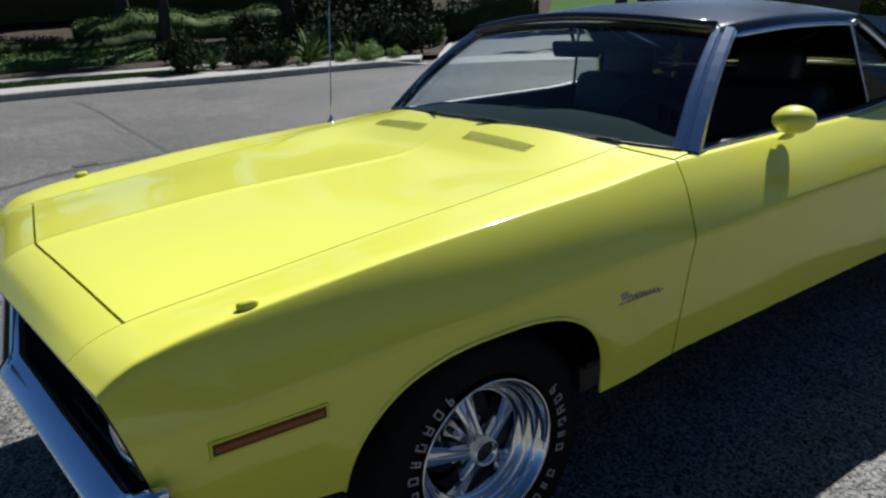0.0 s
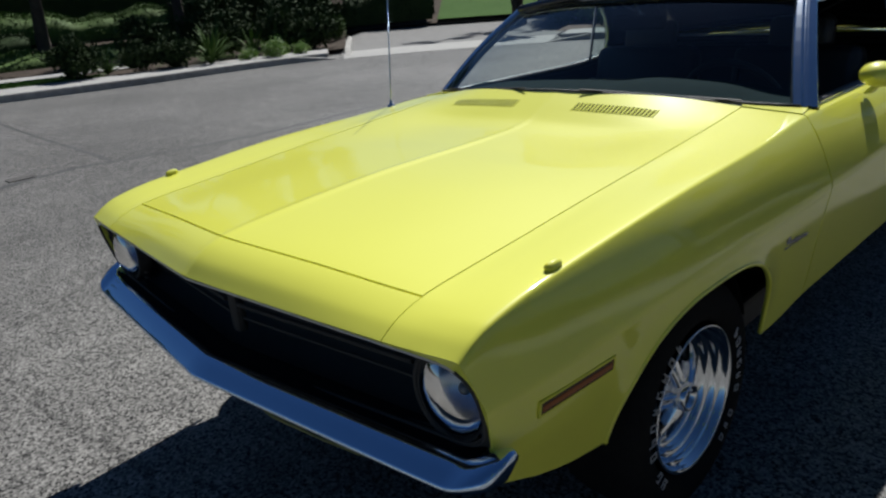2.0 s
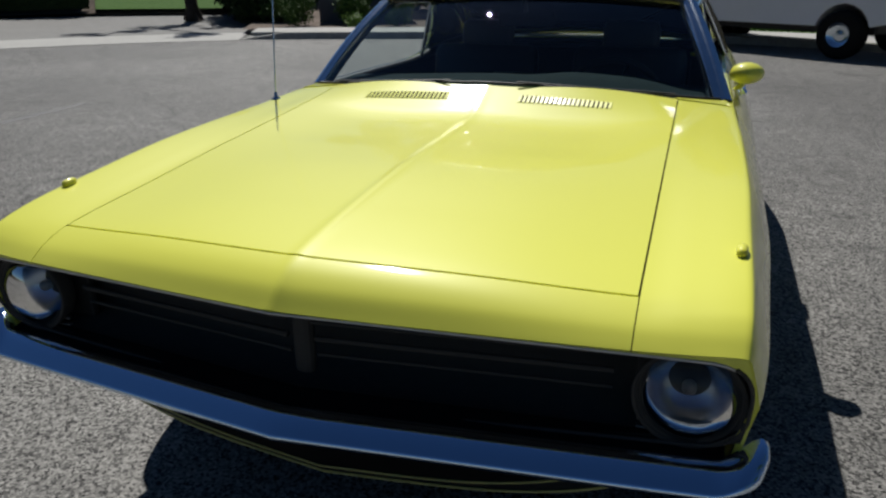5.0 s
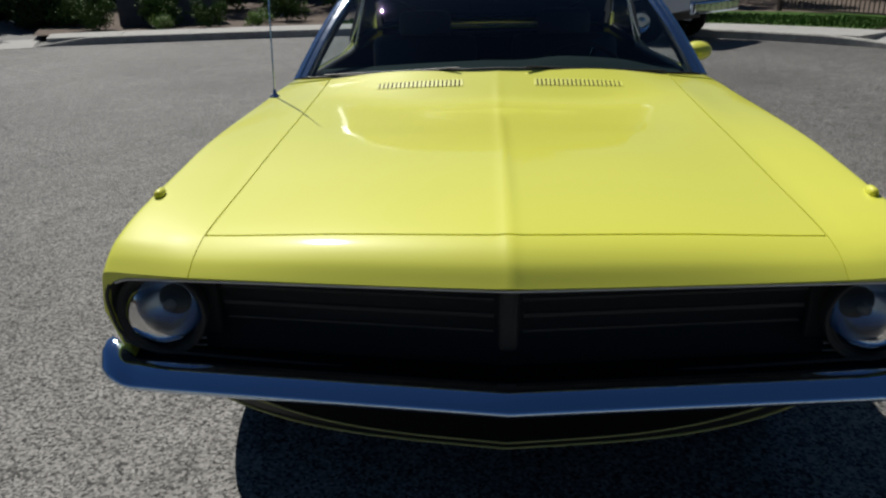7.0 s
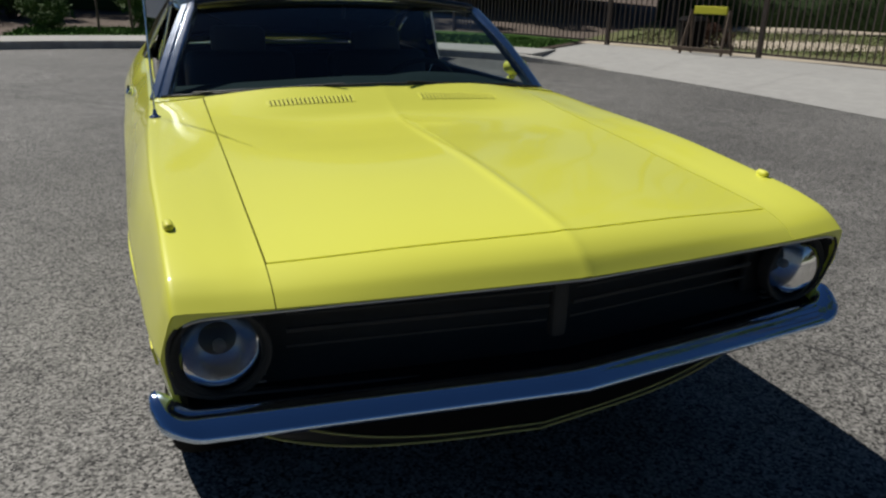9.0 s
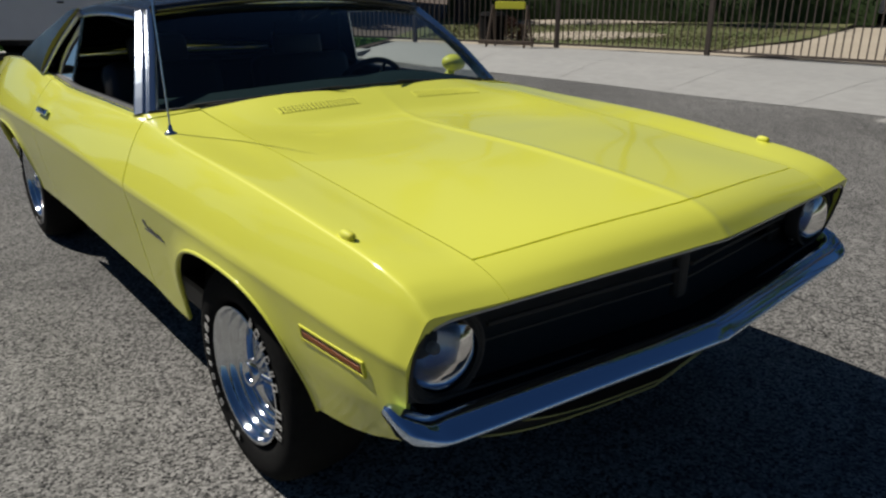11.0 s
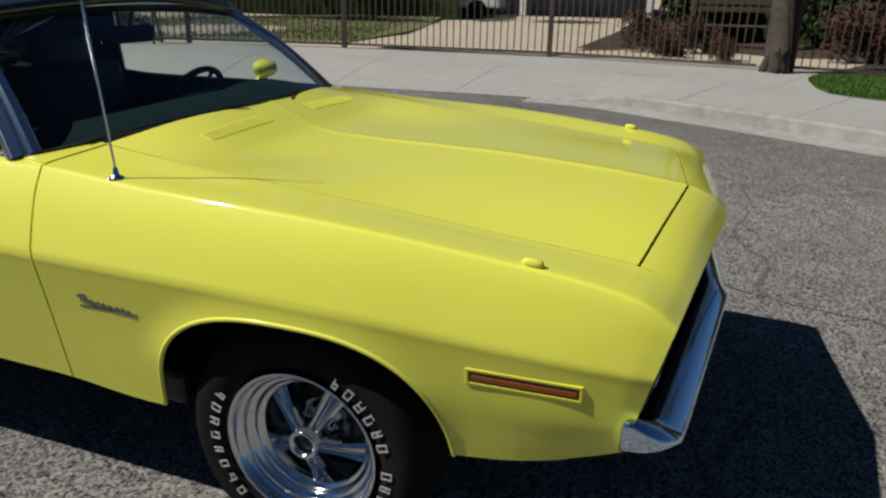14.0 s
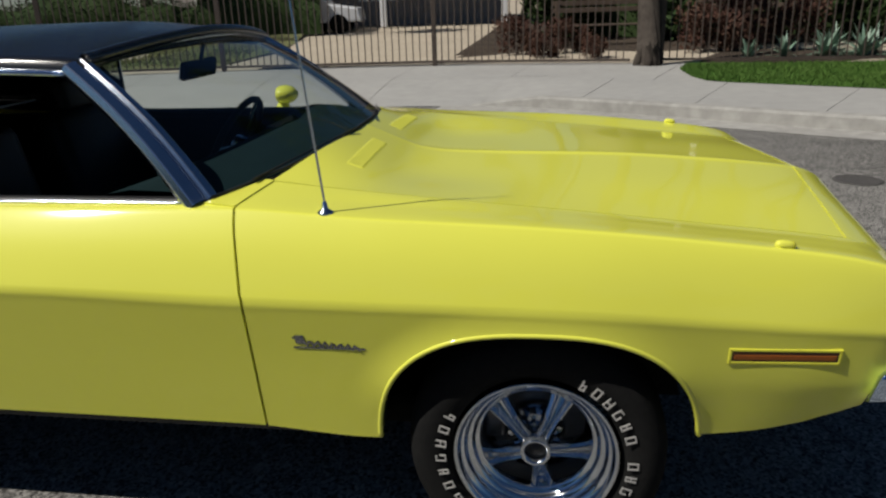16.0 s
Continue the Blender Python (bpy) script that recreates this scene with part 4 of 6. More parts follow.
for a in (0.3, math.pi - 0.3, -math.pi / 2):
    rod(bm, (0, 0, -0.03), (0.185 * math.cos(a), 0.185 * math.sin(a), 0), 0.011, 0.008, 8)
rod(bm, (0, 0, -0.06), (0, 0, 0.005), 0.045, 0.035, 16)
part("spokes", bm, SKY_STAINLESS, wheel_ob)
bm = bmesh.new()
rod(bm, (-1.14, 0.365, 0.83), (-0.78, 0.365, 0.66), 0.03, 0.035, 12)
part("steering_column", bm, BLACK, car)
for side in (1, -1):
    bm = bmesh.new()
    box(bm, (0.52, 0.54, 0.16), (-1.48, side * 0.36, 0.52), bevel=0.05)
    seat = part("front_seat", bm, SEAT_VINYL, car, "black vinyl front seat", smooth=True)
    bm = bmesh.new()
    box(bm, (0.14, 0.54, 0.52), (-1.78, side * 0.36, 0.76), Matrix.Rotation(-0.22, 4, "Y"), bevel=0.05)
    part("backrest", bm, SEAT_VINYL, seat, smooth=True)
    bm = bmesh.new()
    box(bm, (0.09, 0.27, 0.15), (-1.855, side * 0.36, 1.06), Matrix.Rotation(-0.2, 4, "Y"), bevel=0.035)
    part("headrest", bm, SEAT_VINYL, seat, smooth=True)
bm = bmesh.new()
box(bm, (0.40, 1.28, 0.16), (-2.30, 0, 0.52), bevel=0.05)
bench = part("rear_seat", bm, SEAT_VINYL, car, "black vinyl rear bench", smooth=True)
bm = bmesh.new()
box(bm, (0.14, 1.28, 0.46), (-2.53, 0, 0.72), Matrix.Rotation(-0.25, 4, "Y"), bevel=0.05)
part("backrest", bm, SEAT_VINYL, bench, smooth=True)
bm = bmesh.new()
box(bm, (0.30, 1.36, 0.02), (-2.64, 0, 0.955), bevel=0.005)
part("parcel_shelf", bm, BLACK, car)
# black panel added to block the gap under the rear window
bm = bmesh.new()
box(bm, (0.02, 1.40, 0.07), (-2.70, 0, 0.948), bevel=0.004)
part("rear_gap_block", bm, BLACK, car)
# white strip added to stand for a line of light there
bm = bmesh.new()
box(bm, (0.014, 1.20, 0.010), (-2.760, 0, 0.996), bevel=0.002)
part("bright_line_strip", bm, WHITE, car)
# door handles
for side in (1, -1):
    bm = bmesh.new()
    box(bm, (0.15, 0.02, 0.028), (0, -0.012, 0), bevel=0.008)
    handle = part("door_handle", bm, SKY_CHROME, car, "chrome door handle")
    on_skin(handle, -1.80, 0.83, side)


# wheels: deep chrome rims with five spokes, white raised letters as plain blocks
def build_wheel():
    hub = new("wheel")
    hub.parent = car
    prof = [(0.188, -0.102), (0.196, -0.113), (0.206, -0.120), (0.230, -0.124), (0.262, -0.122), (0.290, -0.112), (0.306, -0.094), (0.314, -0.06), (0.316, 0.0), (0.314, 0.06), (0.306, 0.094), (0.290, 0.114), (0.262, 0.122), (0.230, 0.118), (0.209, 0.108), (0.203, 0.098)]
    v, f = lathe([(a, -b) for a, b in prof], 72)
    tyre = obj("tyre", v, f, RUBBER, hub, "black radial tyre with raised white lettering")
    v, f = lathe([(0.188, -0.100), (0.195, -0.108), (0.1975, -0.113), (0.1955, -0.117), (0.190, -0.115), (0.186, -0.108), (0.1835, -0.096), (0.179, -0.092), (0.1745, -0.090), (0.1715, -0.083), (0.169, -0.073), (0.164, -0.070), (0.1575, -0.068), (0.154, -0.061), (0.151, -0.053), (0.146, -0.050), (0.140, -0.048), (0.137, -0.042), (0.135, -0.02), (0.134, 0.05), (0.133, 0.09)], 96)
    obj("rim", v, f, RIMCHROME, hub, "deep stepped polished chrome rim")
    v, f = lathe([(0.138, 0.072), (0.10, 0.075), (0.0005, 0.075)], 32)
    obj("backing_plate", v, f, CAVITY, hub)
    v, f = lathe([(0.126, 0.068), (0.126, 0.050), (0.123, 0.047), (0.085, 0.047), (0.082, 0.040), (0.0005, 0.040)], 48)
    obj("brake_disc", v, f, DISC, hub)
    bm = bmesh.new()
    box(bm, (0.055, 0.05, 0.13), (-0.105, 0.045, 0.02), bevel=0.012)
    part("brake_calliper", bm, DISC, hub)
    for k in range(5):
        a = radians(-10) + 2 * math.pi * k / 5
        c, s = math.cos(a), math.sin(a)
        vv = []
        cross = ((-1, 0.026), (-1, -0.006), (-0.82, -0.009), (-0.6, -0.006), (-0.45, 0.006), (0, 0.009), (0.45, 0.006), (0.6, -0.006), (0.82, -0.009), (1, -0.006), (1, 0.026))
        for t in np.linspace(0, 1, 8):
            rr = 0.030 + 0.108 * t
            wd = 0.0125 + 0.0145 * t ** 2.0
            dp = -0.072 + 0.040 * t ** 1.2
            for q, h in cross:
                vv.append((rr * c - q * wd * s, dp + h, rr * s + q * wd * c))
        m = len(cross)
        ff = [(i * m + j, (i + 1) * m + j, (i + 1) * m + j + 1, i * m + j + 1) for i in range(7) for j in range(m - 1)]
        solid(obj("spoke", vv, ff, RIMCHROME, hub), -0.004)
        bm = bmesh.new()
        a2 = a + math.pi / 5
        rod(bm, (0.062 * math.cos(a2), 0.01, 0.062 * math.sin(a2)), (0.062 * math.cos(a2), -0.036, 0.062 * math.sin(a2)), 0.010, 0.009, 6)
        part("lug_nut", bm, RIMCHROME, hub)
    v, f = lathe([(0.074, 0.03), (0.072, -0.008), (0.048, -0.022), (0.040, -0.060), (0.037, -0.098), (0.034, -0.102), (0.027, -0.099), (0.025, -0.070), (0.024, 0.0)], 40)
    obj("hub_ring", v, f, RIMCHROME, hub)
    v, f = lathe([(0.0255, -0.080), (0.020, -0.084), (0.014, -0.090), (0.0005, -0.092)], 24)
    obj("centre_cap", v, f, BLACK, hub)
    # the maker's raised lettering, as plain outlined blocks
    for first, last, count, gaps in ((153, 254, 11, (8,)), (62, -20, 10, (6,))):
        for k in range(count):
            if k in gaps:
                continue
            a = radians(first + (last - first) * k / (count - 1))
            tall, wide, stroke = (0.026, 0.0185, 0.0034) if k % 4 else (0.026, 0.0135, 0.0034)
            bm = bmesh.new()
            box(bm, (stroke, 0.0024, tall), (-wide / 2 + stroke / 2, 0, 0))
            box(bm, (stroke, 0.0024, tall if k % 3 else tall * 0.6), (wide / 2 - stroke / 2, 0, 0 if k % 3 else -tall * 0.2))
            box(bm, (wide - 2 * stroke, 0.0024, stroke), (0, 0, -tall / 2 + stroke / 2))
            box(bm, (wide - 2 * stroke, 0.0024, stroke), (0, 0, tall / 2 - stroke / 2 if k % 2 else 0.001))
            m = Matrix.Rotation(math.pi / 2 - a, 4, "Y") @ Matrix.Translation((0, -0.1235, 0.228)) @ Matrix.Rotation(-0.05, 4, "X")
            bmesh.ops.transform(bm, matrix=m, verts=bm.verts)
            part("lettering_block", bm, LETTER, tyre)
    return hub


wheel = build_wheel()
wheel.matrix_basis = pose(0, -0.727, 0.3305)
for x, side, turn in ((0, 1, 33), (-2.74, -1, 80), (-2.74, 1, 120)):
    copy_thing(wheel, pose(x, side * 0.727, 0.3305, 0, turn, 0 if side < 0 else 180))
for x in (0, -2.74):
    bm = bmesh.new()
    rod(bm, (x, -0.66, 0.33), (x, 0.66, 0.33), 0.035, seg=10)
    part("axle", bm, BLACK, car)


# ---- the turning circle: asphalt, kerb, pavement ----
CX, CY = -2.5, -4.0
KERB_R = curve_through(
    (-180, -166, -154, -126, -102, -80, -64, -48, -36, -24, 0, 18, 30, 42, 61, 74, 81, 95, 108, 128, 140, 154, 167, 180),
    (11.6, 11.3, 11.4, 11.5, 10.5, 11.4, 12.6, 15.0, 22.0, 30.0, 34.0, 26.0, 15.0, 11.6, 10.8, 11.1, 11.4, 11.2, 11.7, 12.9, 13.0, 12.7, 12.2, 11.6))
FENCE_R = curve_through((40, 55, 67, 75, 80, 89, 104, 115, 128, 140), (21.0, 17.8, 16.3, 15.9, 15.9, 15.8, 15.7, 16.0, 16.7, 18.5))


def polar(deg, r, z=0.0):
    a = radians(deg)
    return (CX + r * math.cos(a), CY + r * math.sin(a), z)


def ring_sheet(a0, a1, r0, r1, z0, z1, na, nr):
    """A ring of ground between two radii that depend on the angle."""
    def point(u, w):
        d = a0 + (a1 - a0) * u
        lo, hi = r0(d), r1(d)
        r = lo + (hi - lo) * w
        return polar(d, r, z0 + (z1 - z0) * w if not callable(z1) else z1(d, r))
    v, f = grid(point, na, nr)
    return v, [q[::-1] for q in f]


v, f = grid(lambda u, w: polar(360 * u, 0.01 + 420 * w ** 3, 0.0), 96, 24)
ground = obj("ground", v, [q[::-1] for q in f], ASPHALT, smooth=False)
tagged(ground, "worn grey asphalt with pale stones and thin cracks", "asphalt", kind="structure")


def seam(name, points, width, material, label, category, seed):
    """A wandering flat strip on the ground through a few points."""
    q = random.Random(seed)
    pts = []
    for (x0, y0), (x1, y1) in zip(points, points[1:]):
        n = max(int(math.hypot(x1 - x0, y1 - y0) / 0.06), 2)
        pts += [(x0 + (x1 - x0) * k / n + q.gauss(0, 0.008), y0 + (y1 - y0) * k / n + q.gauss(0, 0.008)) for k in range(n)]
    pts.append(points[-1])
    vv, ff = [], []
    for i, (x, y) in enumerate(pts):
        a, b = pts[max(i - 1, 0)], pts[min(i + 1, len(pts) - 1)]
        d = Vector((b[0] - a[0], b[1] - a[1], 0)).normalized()
        w = width * q.uniform(0.6, 1.3) / 2
        vv += [(x - d.y * w, y + d.x * w, 0.002), (x, y, 0.004), (x + d.y * w, y - d.x * w, 0.002)]
        if i:
            b = 3 * i
            ff += [(b - 3, b - 2, b + 1, b), (b - 2, b - 1, b + 2, b + 1)]
    ob = obj(name, vv, ff, material, smooth=False)
    return tagged(ob, label, category, kind="structure")


seam("tar_seam", ((3.4, -3.6), (2.0, -4.35), (0.95, -5.15), (0.70, -5.35), (0.18, -5.77), (-0.29, -6.0), (-0.84, -6.1), (-1.22, -5.95), (-2.6, -5.7), (-4.6, -5.9)), 0.12, TAR, "dark tar seam wandering over the asphalt", "tar seam", 1)
seam("tar_seam", ((-1.42, -13.8), (-1.42, -11.2), (-1.25, -8.5), (-1.2, -7.2), (-1.12, -6.0)), 0.05, TAR, "dark tar seam running to the kerb", "tar seam", 2)
seam("ground_crack", ((0.18, 1.53), (0.31, 1.62), (0.73, 1.60), (1.27, 1.34), (1.9, 1.22), (2.6, 0.95)), 0.012, TAR, "thin dark crack in the asphalt beside the car", "crack", 3)
bm = bmesh.new()
box(bm, (0.24, 0.16, 0.014), (-0.29, -6.13, 0.003), bevel=0.003)
tagged(part("valve_cover", bm, CASTIRON, None), "small dark iron cover set in the asphalt", "cover")
v, f = lathe([(0.17, 0.0), (0.168, -0.006), (0.15, -0.0075), (0.14, -0.005), (0.0005, -0.006)], 32)
cover = obj("manhole_cover", v, f, CASTIRON)
cover.matrix_basis = pose(2.28, 3.25, 0.001, -90)
tagged(cover, "small round dark iron cover flush with the asphalt", "cover")

KERBS = ((-62, -127), (-153, -239), (82.5, 30))
for a0, a1 in KERBS:
    a0, a1 = min(a0, a1), max(a0, a1)
    wrap = lambda d: KERB_R(d if d >= -180 else d + 360)
    profile = ((0.0, 0.0), (0.012, 0.125), (0.03, 0.148), (0.06, 0.152), (0.165, 0.152), (0.165, 0.10))

    def kerb_point(u, w):
        d = a0 + (a1 - a0) * u
        dr, z = profile[round(w * 5)]
        ends = min(u * abs(a1 - a0) / (10.0 if a0 < -200 else 5.0), (1 - u) * abs(a1 - a0) / 5.0, 1)
        return polar(d, wrap(d) + dr, z * (0.08 + 0.92 * ends))
    v, f = grid(kerb_point, 90, 5)
    kerb = obj("kerb", v, [q[::-1] for q in f], KERB, smooth=False)
    tagged(kerb, "pale concrete kerb along the turning circle", "kerb", kind="structure")
    v, f = ring_sheet(a0 - 2, a1 + 2, lambda d: wrap(d) - 0.42, lambda d: wrap(d) + 0.02, 0.004, 0.008, 90, 2)
    if a0 > 0:
        gut = obj("gutter", v, f, KERB, smooth=False)
        tagged(gut, "concrete gutter beside the kerb", "gutter", kind="structure")

pavement = thing("pavement", "pale concrete pavement slabs behind the kerb", "pavement", kind="structure")


def slab(a0, a1, width, z=0.15):
    wrap = lambda d: KERB_R(d if d >= -180 else d + 360)
    bm = bmesh.new()
    g = 0.018
    n = 4
    lo, hi = [], []
    for k in range(n + 1):
        d = a0 + g + (a1 - a0 - 2 * g) * k / n
        front = z if a0 < 40 else 0.004 + (z - 0.004) * (0.1 + 0.9 * min(max((82.5 - d) / 5, 0), 1))
        lo.append((bm.verts.new(polar(d, wrap(d) + 0.168, front)), bm.verts.new(polar(d, wrap(d) + 0.168 + width, z + 0.01))))
        hi.append((bm.verts.new(polar(d, wrap(d) + 0.168, z - 0.08)), bm.verts.new(polar(d, wrap(d) + 0.168 + width, z - 0.08))))
    for k in range(n):
        bm.faces.new((lo[k][0], lo[k][1], lo[k + 1][1], lo[k + 1][0]))
        bm.faces.new((lo[k][0], lo[k + 1][0], hi[k + 1][0], hi[k][0]))
        bm.faces.new((lo[k][1], hi[k][1], hi[k + 1][1], lo[k + 1][1]))
    for k in (0, n):
        bm.faces.new((lo[k][0], hi[k][0], hi[k][1], lo[k][1]))
    return part("slab", bm, CONCRETE, pavement)


STEP = 7.0
for k in range(9):
    slab(-126 + STEP * k, -126 + STEP * (k + 1), 1.45)
for k in range(11):
    slab(-231 + STEP * k, -231 + STEP * (k + 1), 1.3)
for k in range(5):
    slab(40 + STEP * k, 40 + STEP * (k + 1), 2.1)


def dropping(d, r):
    """The pavement's height where it falls to meet the apron."""
    b = min(max((d - 75) / 7, 0), 1)
    b = b * b * (3 - 2 * b)
    w = (r - KERB_R(d)) / (FENCE_R(d) + 0.05 - KERB_R(d))
    return (1 - b) * (0.15 + 0.005 * (r - KERB_R(d))) + b * (0.006 + 0.15 * min(w * 2.2, 1))


v, f = grid(lambda u, w: (lambda d: (lambda r: polar(d, r, dropping(d, r)))(KERB_R(d) + 0.168 + 2.1 * w))(75.018 + 6.99 * u), 14, 10)
solid(obj("slab", v, [q[::-1] for q in f], CONCRETE, pavement, smooth=False), 0.06)

# the wide concrete apron before the gates, rising from the gutter
apron = thing("driveway_apron", "wide pale concrete apron before the gates", "driveway", kind="structure")
edges = (64.0, 72.5, 82, 90, 99, 108.5, 118, 129.5)
for i in range(len(edges) - 1):
    for r_lo, r_hi in ((0.0, 0.45), (0.45, 1.0)):
        a0, a1 = edges[i] + 0.02, edges[i + 1] - 0.02

        def apron_point(u, w):
            d = a0 + (a1 - a0) * u
            w = r_lo + (r_hi - r_lo) * w
            start = KERB_R(d) + (2.28 if d < 82.01 else 0.0)
            r = start + (FENCE_R(d) + 0.05 - start) * w
            lift = 0.006 + 0.15 * min(w * 2.2, 1) if d >= 82.01 else 0.158
            return polar(d, r + (0.003 if r_lo else -0.003), lift)
        v, f = grid(apron_point, 10, 6)
        obj("slab", v, [q[::-1] for q in f], CONCRETE, apron, smooth=False)

# bedding that shows in the joints
wrapped = lambda d: KERB_R(d if d >= -180 else d + 360)
v, f = ring_sheet(82.1, 129.4, lambda d: KERB_R(d) + 0.05, lambda d: FENCE_R(d), 0, lambda d, r: 0.006 + 0.15 * min((r - KERB_R(d)) / (FENCE_R(d) + 0.05 - KERB_R(d)) * 2.2, 1) - 0.008, 60, 14)
tagged(obj("joint_bedding", v, f, KERB, smooth=False), "grey joint filling between apron slabs", "joint", kind="structure")
for a0, a1, width in ((-126, -63, 1.42), (-231, -154, 1.27), (40, 76, 2.07)):
    v, f = ring_sheet(a0, a1, lambda d: wrapped(d) + 0.18, lambda d: wrapped(d) + width, 0, lambda d, r: 0.138, 60, 2)
    tagged(obj("joint_bedding", v, f, KERB, smooth=False), "grey joint filling between pavement slabs", "joint", kind="structure")

v, f = ring_sheet(75.8, 82.3, lambda d: wrapped(d) + 0.18, lambda d: wrapped(d) + 2.28, 0, lambda d, r: dropping(d, r) - 0.012, 20, 8)
tagged(obj("joint_bedding", v, f, KERB, smooth=False), "grey joint filling where the kerb drops", "joint", kind="structure")

# ---- the land behind ----
def land_height(d, r):
    d = d if d <= 180 else d - 360
    rise = np.interp(d, (-180, -150, -120, -60, -40, 0, 60, 90, 130, 150, 180), (2.2, 2.6, 3.2, 3.0, 0.5, 0.0, 0.35, 0.35, 0.5, 1.6, 2.2))
    start = KERB_R(d) + 1.6
    t = min(max((r - start - (6.0 if -128 < d < -40 else 2.0)) / 24.0, 0), 1)
    wob = 0.10 * math.sin(r * 0.9 + d * 0.21) * t
    return 0.135 + rise * t * t * (3 - 2 * t) + wob


# side drive to the south-west
v, f = grid(lambda u, w: (lambda d, r: polar(d, r, 0.006 + min(w * 4, 1) * (land_height(d, r) - 0.10)))(-127.5 - 25.5 * u + (4 - 2 * u) * w * 0, 11.45 + 7.6 * w), 12, 20)
side_edge = ((0.0, 0.0), (0.012, 0.10), (0.05, 0.12), (0.15, 0.12), (0.15, -0.05))
v2, f2 = grid(lambda u, w: (lambda r: polar(-128.65 + math.degrees(side_edge[round(w * 4)][0] / r), r, 0.006 + min((r - 11.45) / 7.6 * 4, 1) * (land_height(-127.6, r) - 0.10) + side_edge[round(w * 4)][1] * min(u * 6, 1)))(11.75 + 7.0 * u), 24, 4)
tagged(obj("kerb_return", v2, f2, KERB, smooth=False), "pale concrete kerb turning into the side drive", "kerb", kind="structure")
v2, f2 = grid(lambda u, w: (lambda d, r: polar(d, r, 0.014 + min((r - 11.45) / 7.6 * 4, 1) * (land_height(d, r) - 0.10)))(-127.8 - 25.0 * u, 11.2 + 1.9 * w), 16, 6)
tagged(obj("side_apron", v2, f2, CONCRETE, smooth=False), "pale concrete apron at the mouth of the side drive", "driveway", kind="structure")
drive = obj("side_drive", v, f, DRIVE, smooth=False)
tagged(drive, "sunlit grey side drive rising between planted beds", "driveway", kind="structure")


def land(name, a0, a1, r0, r1, material, label, category, na=40, nr=16, lift=0.0):
    v, f = ring_sheet(a0, a1, r0, r1, 0, lambda d, r: land_height(d, r) + lift, na, nr)
    ob = obj(name, v, f, material)
    return tagged(ob, label, category, kind="structure")


back_r = lambda d: KERB_R(d if d <= 180 else d - 360)
land("land_south", -128, -35, lambda d: back_r(d) + 1.60, lambda d: 420, SOIL, "dark mulched bank with planting behind the pavement", "bank", 60, 90)
land("land_west", 130.5, 207.5, lambda d: back_r(d) + 1.45, lambda d: 420, MULCH, "brown mulched bed behind the pavement", "bank", 50, 130)
# dark soil colour here puts in the shade at the back of the yard
land("land_northeast", 20, 88.6, lambda d: FENCE_R(min(max(d, 40), 140)) + 0.06 if d > 72 else back_r(d) + 2.25, lambda d: 420, SOIL, "dark shaded yard with dry plants behind the fence", "yard", 50, 60)
land("land_north", 88.6, 130.5, lambda d: FENCE_R(min(max(d, 40), 140)) + 0.06 if d > 72 else back_r(d) + 2.25, lambda d: 420, TAN, "dry sandy yard behind the iron fence", "yard", 70, 60)
land("land_southwest", -153, -127, lambda d: 18.9, lambda d: 420, SOIL, "dark bank at the end of the side drive", "bank", 12, 160)
land("land_corner", -154.5, -152.4, lambda d: back_r(d) + 1.45, lambda d: 30.5, MULCH, "mulched corner beside the side drive", "bank", 6, 20)
# tan laid over the darker land marks where the ground is sunlit
land("sunlit_strip", 42, 88.4, lambda d: FENCE_R(min(max(d, 40), 140)) + 0.07, lambda d: FENCE_R(min(max(d, 40), 140)) + 3.4 + 0.9 * math.sin(d * 0.31), TAN, "dry sandy planting strip, coloured as the yard's sunlit edge", "planting bed", 40, 8, 0.015)
land("lawn_south", -101, -62, lambda d: back_r(d) + 1.62, lambda d: back_r(d) + 3.6 - 1.4 * max((-d - 92) / 9, 0), TURF, "strip of green lawn behind the pavement", "lawn", 30, 4, 0.02)
v, f = ring_sheet(-106, -70, lambda d: back_r(d) + 3.75, lambda d: back_r(d) + 5.1, 0, lambda d, r: land_height(d, r) + 0.03, 30, 3)
tagged(obj("garden_path", v, f, CONCRETE, smooth=False), "grey path between lawn and hedges", "path", kind="structure")
land("lawn_slope", -156, -137.5, lambda d: 19.0, lambda d: 60, TURF, "sunlit green lawn slope beyond the side drive", "lawn", 14, 40, 0.10)
land("lawn_west", 150, 178, lambda d: back_r(d) + 1.5, lambda d: back_r(d) + 4.5, TURF, "strip of lawn behind the western pavement", "lawn", 20, 4, 0.02)
land("lawn_northwest", 131, 149, lambda d: back_r(d) + 1.5, lambda d: back_r(d) + 5.5, TURF, "lawn patch before the far fence", "lawn", 20, 4, 0.02)
land("lawn_verge", 40, 72.0, lambda d: min(back_r(d) + 2.28 + 0.13 * max(d - 68.5, 0) ** 2, FENCE_R(d) - 0.12), lambda d: FENCE_R(d) - 0.10, TURF, "bright green verge between pavement and fence", "lawn", 24, 4, 0.03)
land("lawn_yard", 102.2, 131, lambda d: FENCE_R(d) + 1.0 + 1.3 * max(105 - d, 0), lambda d: FENCE_R(d) + 15.0, YARDTURF, "dry green lawn in the yard behind the gates", "lawn", 30, 12, 0.028)


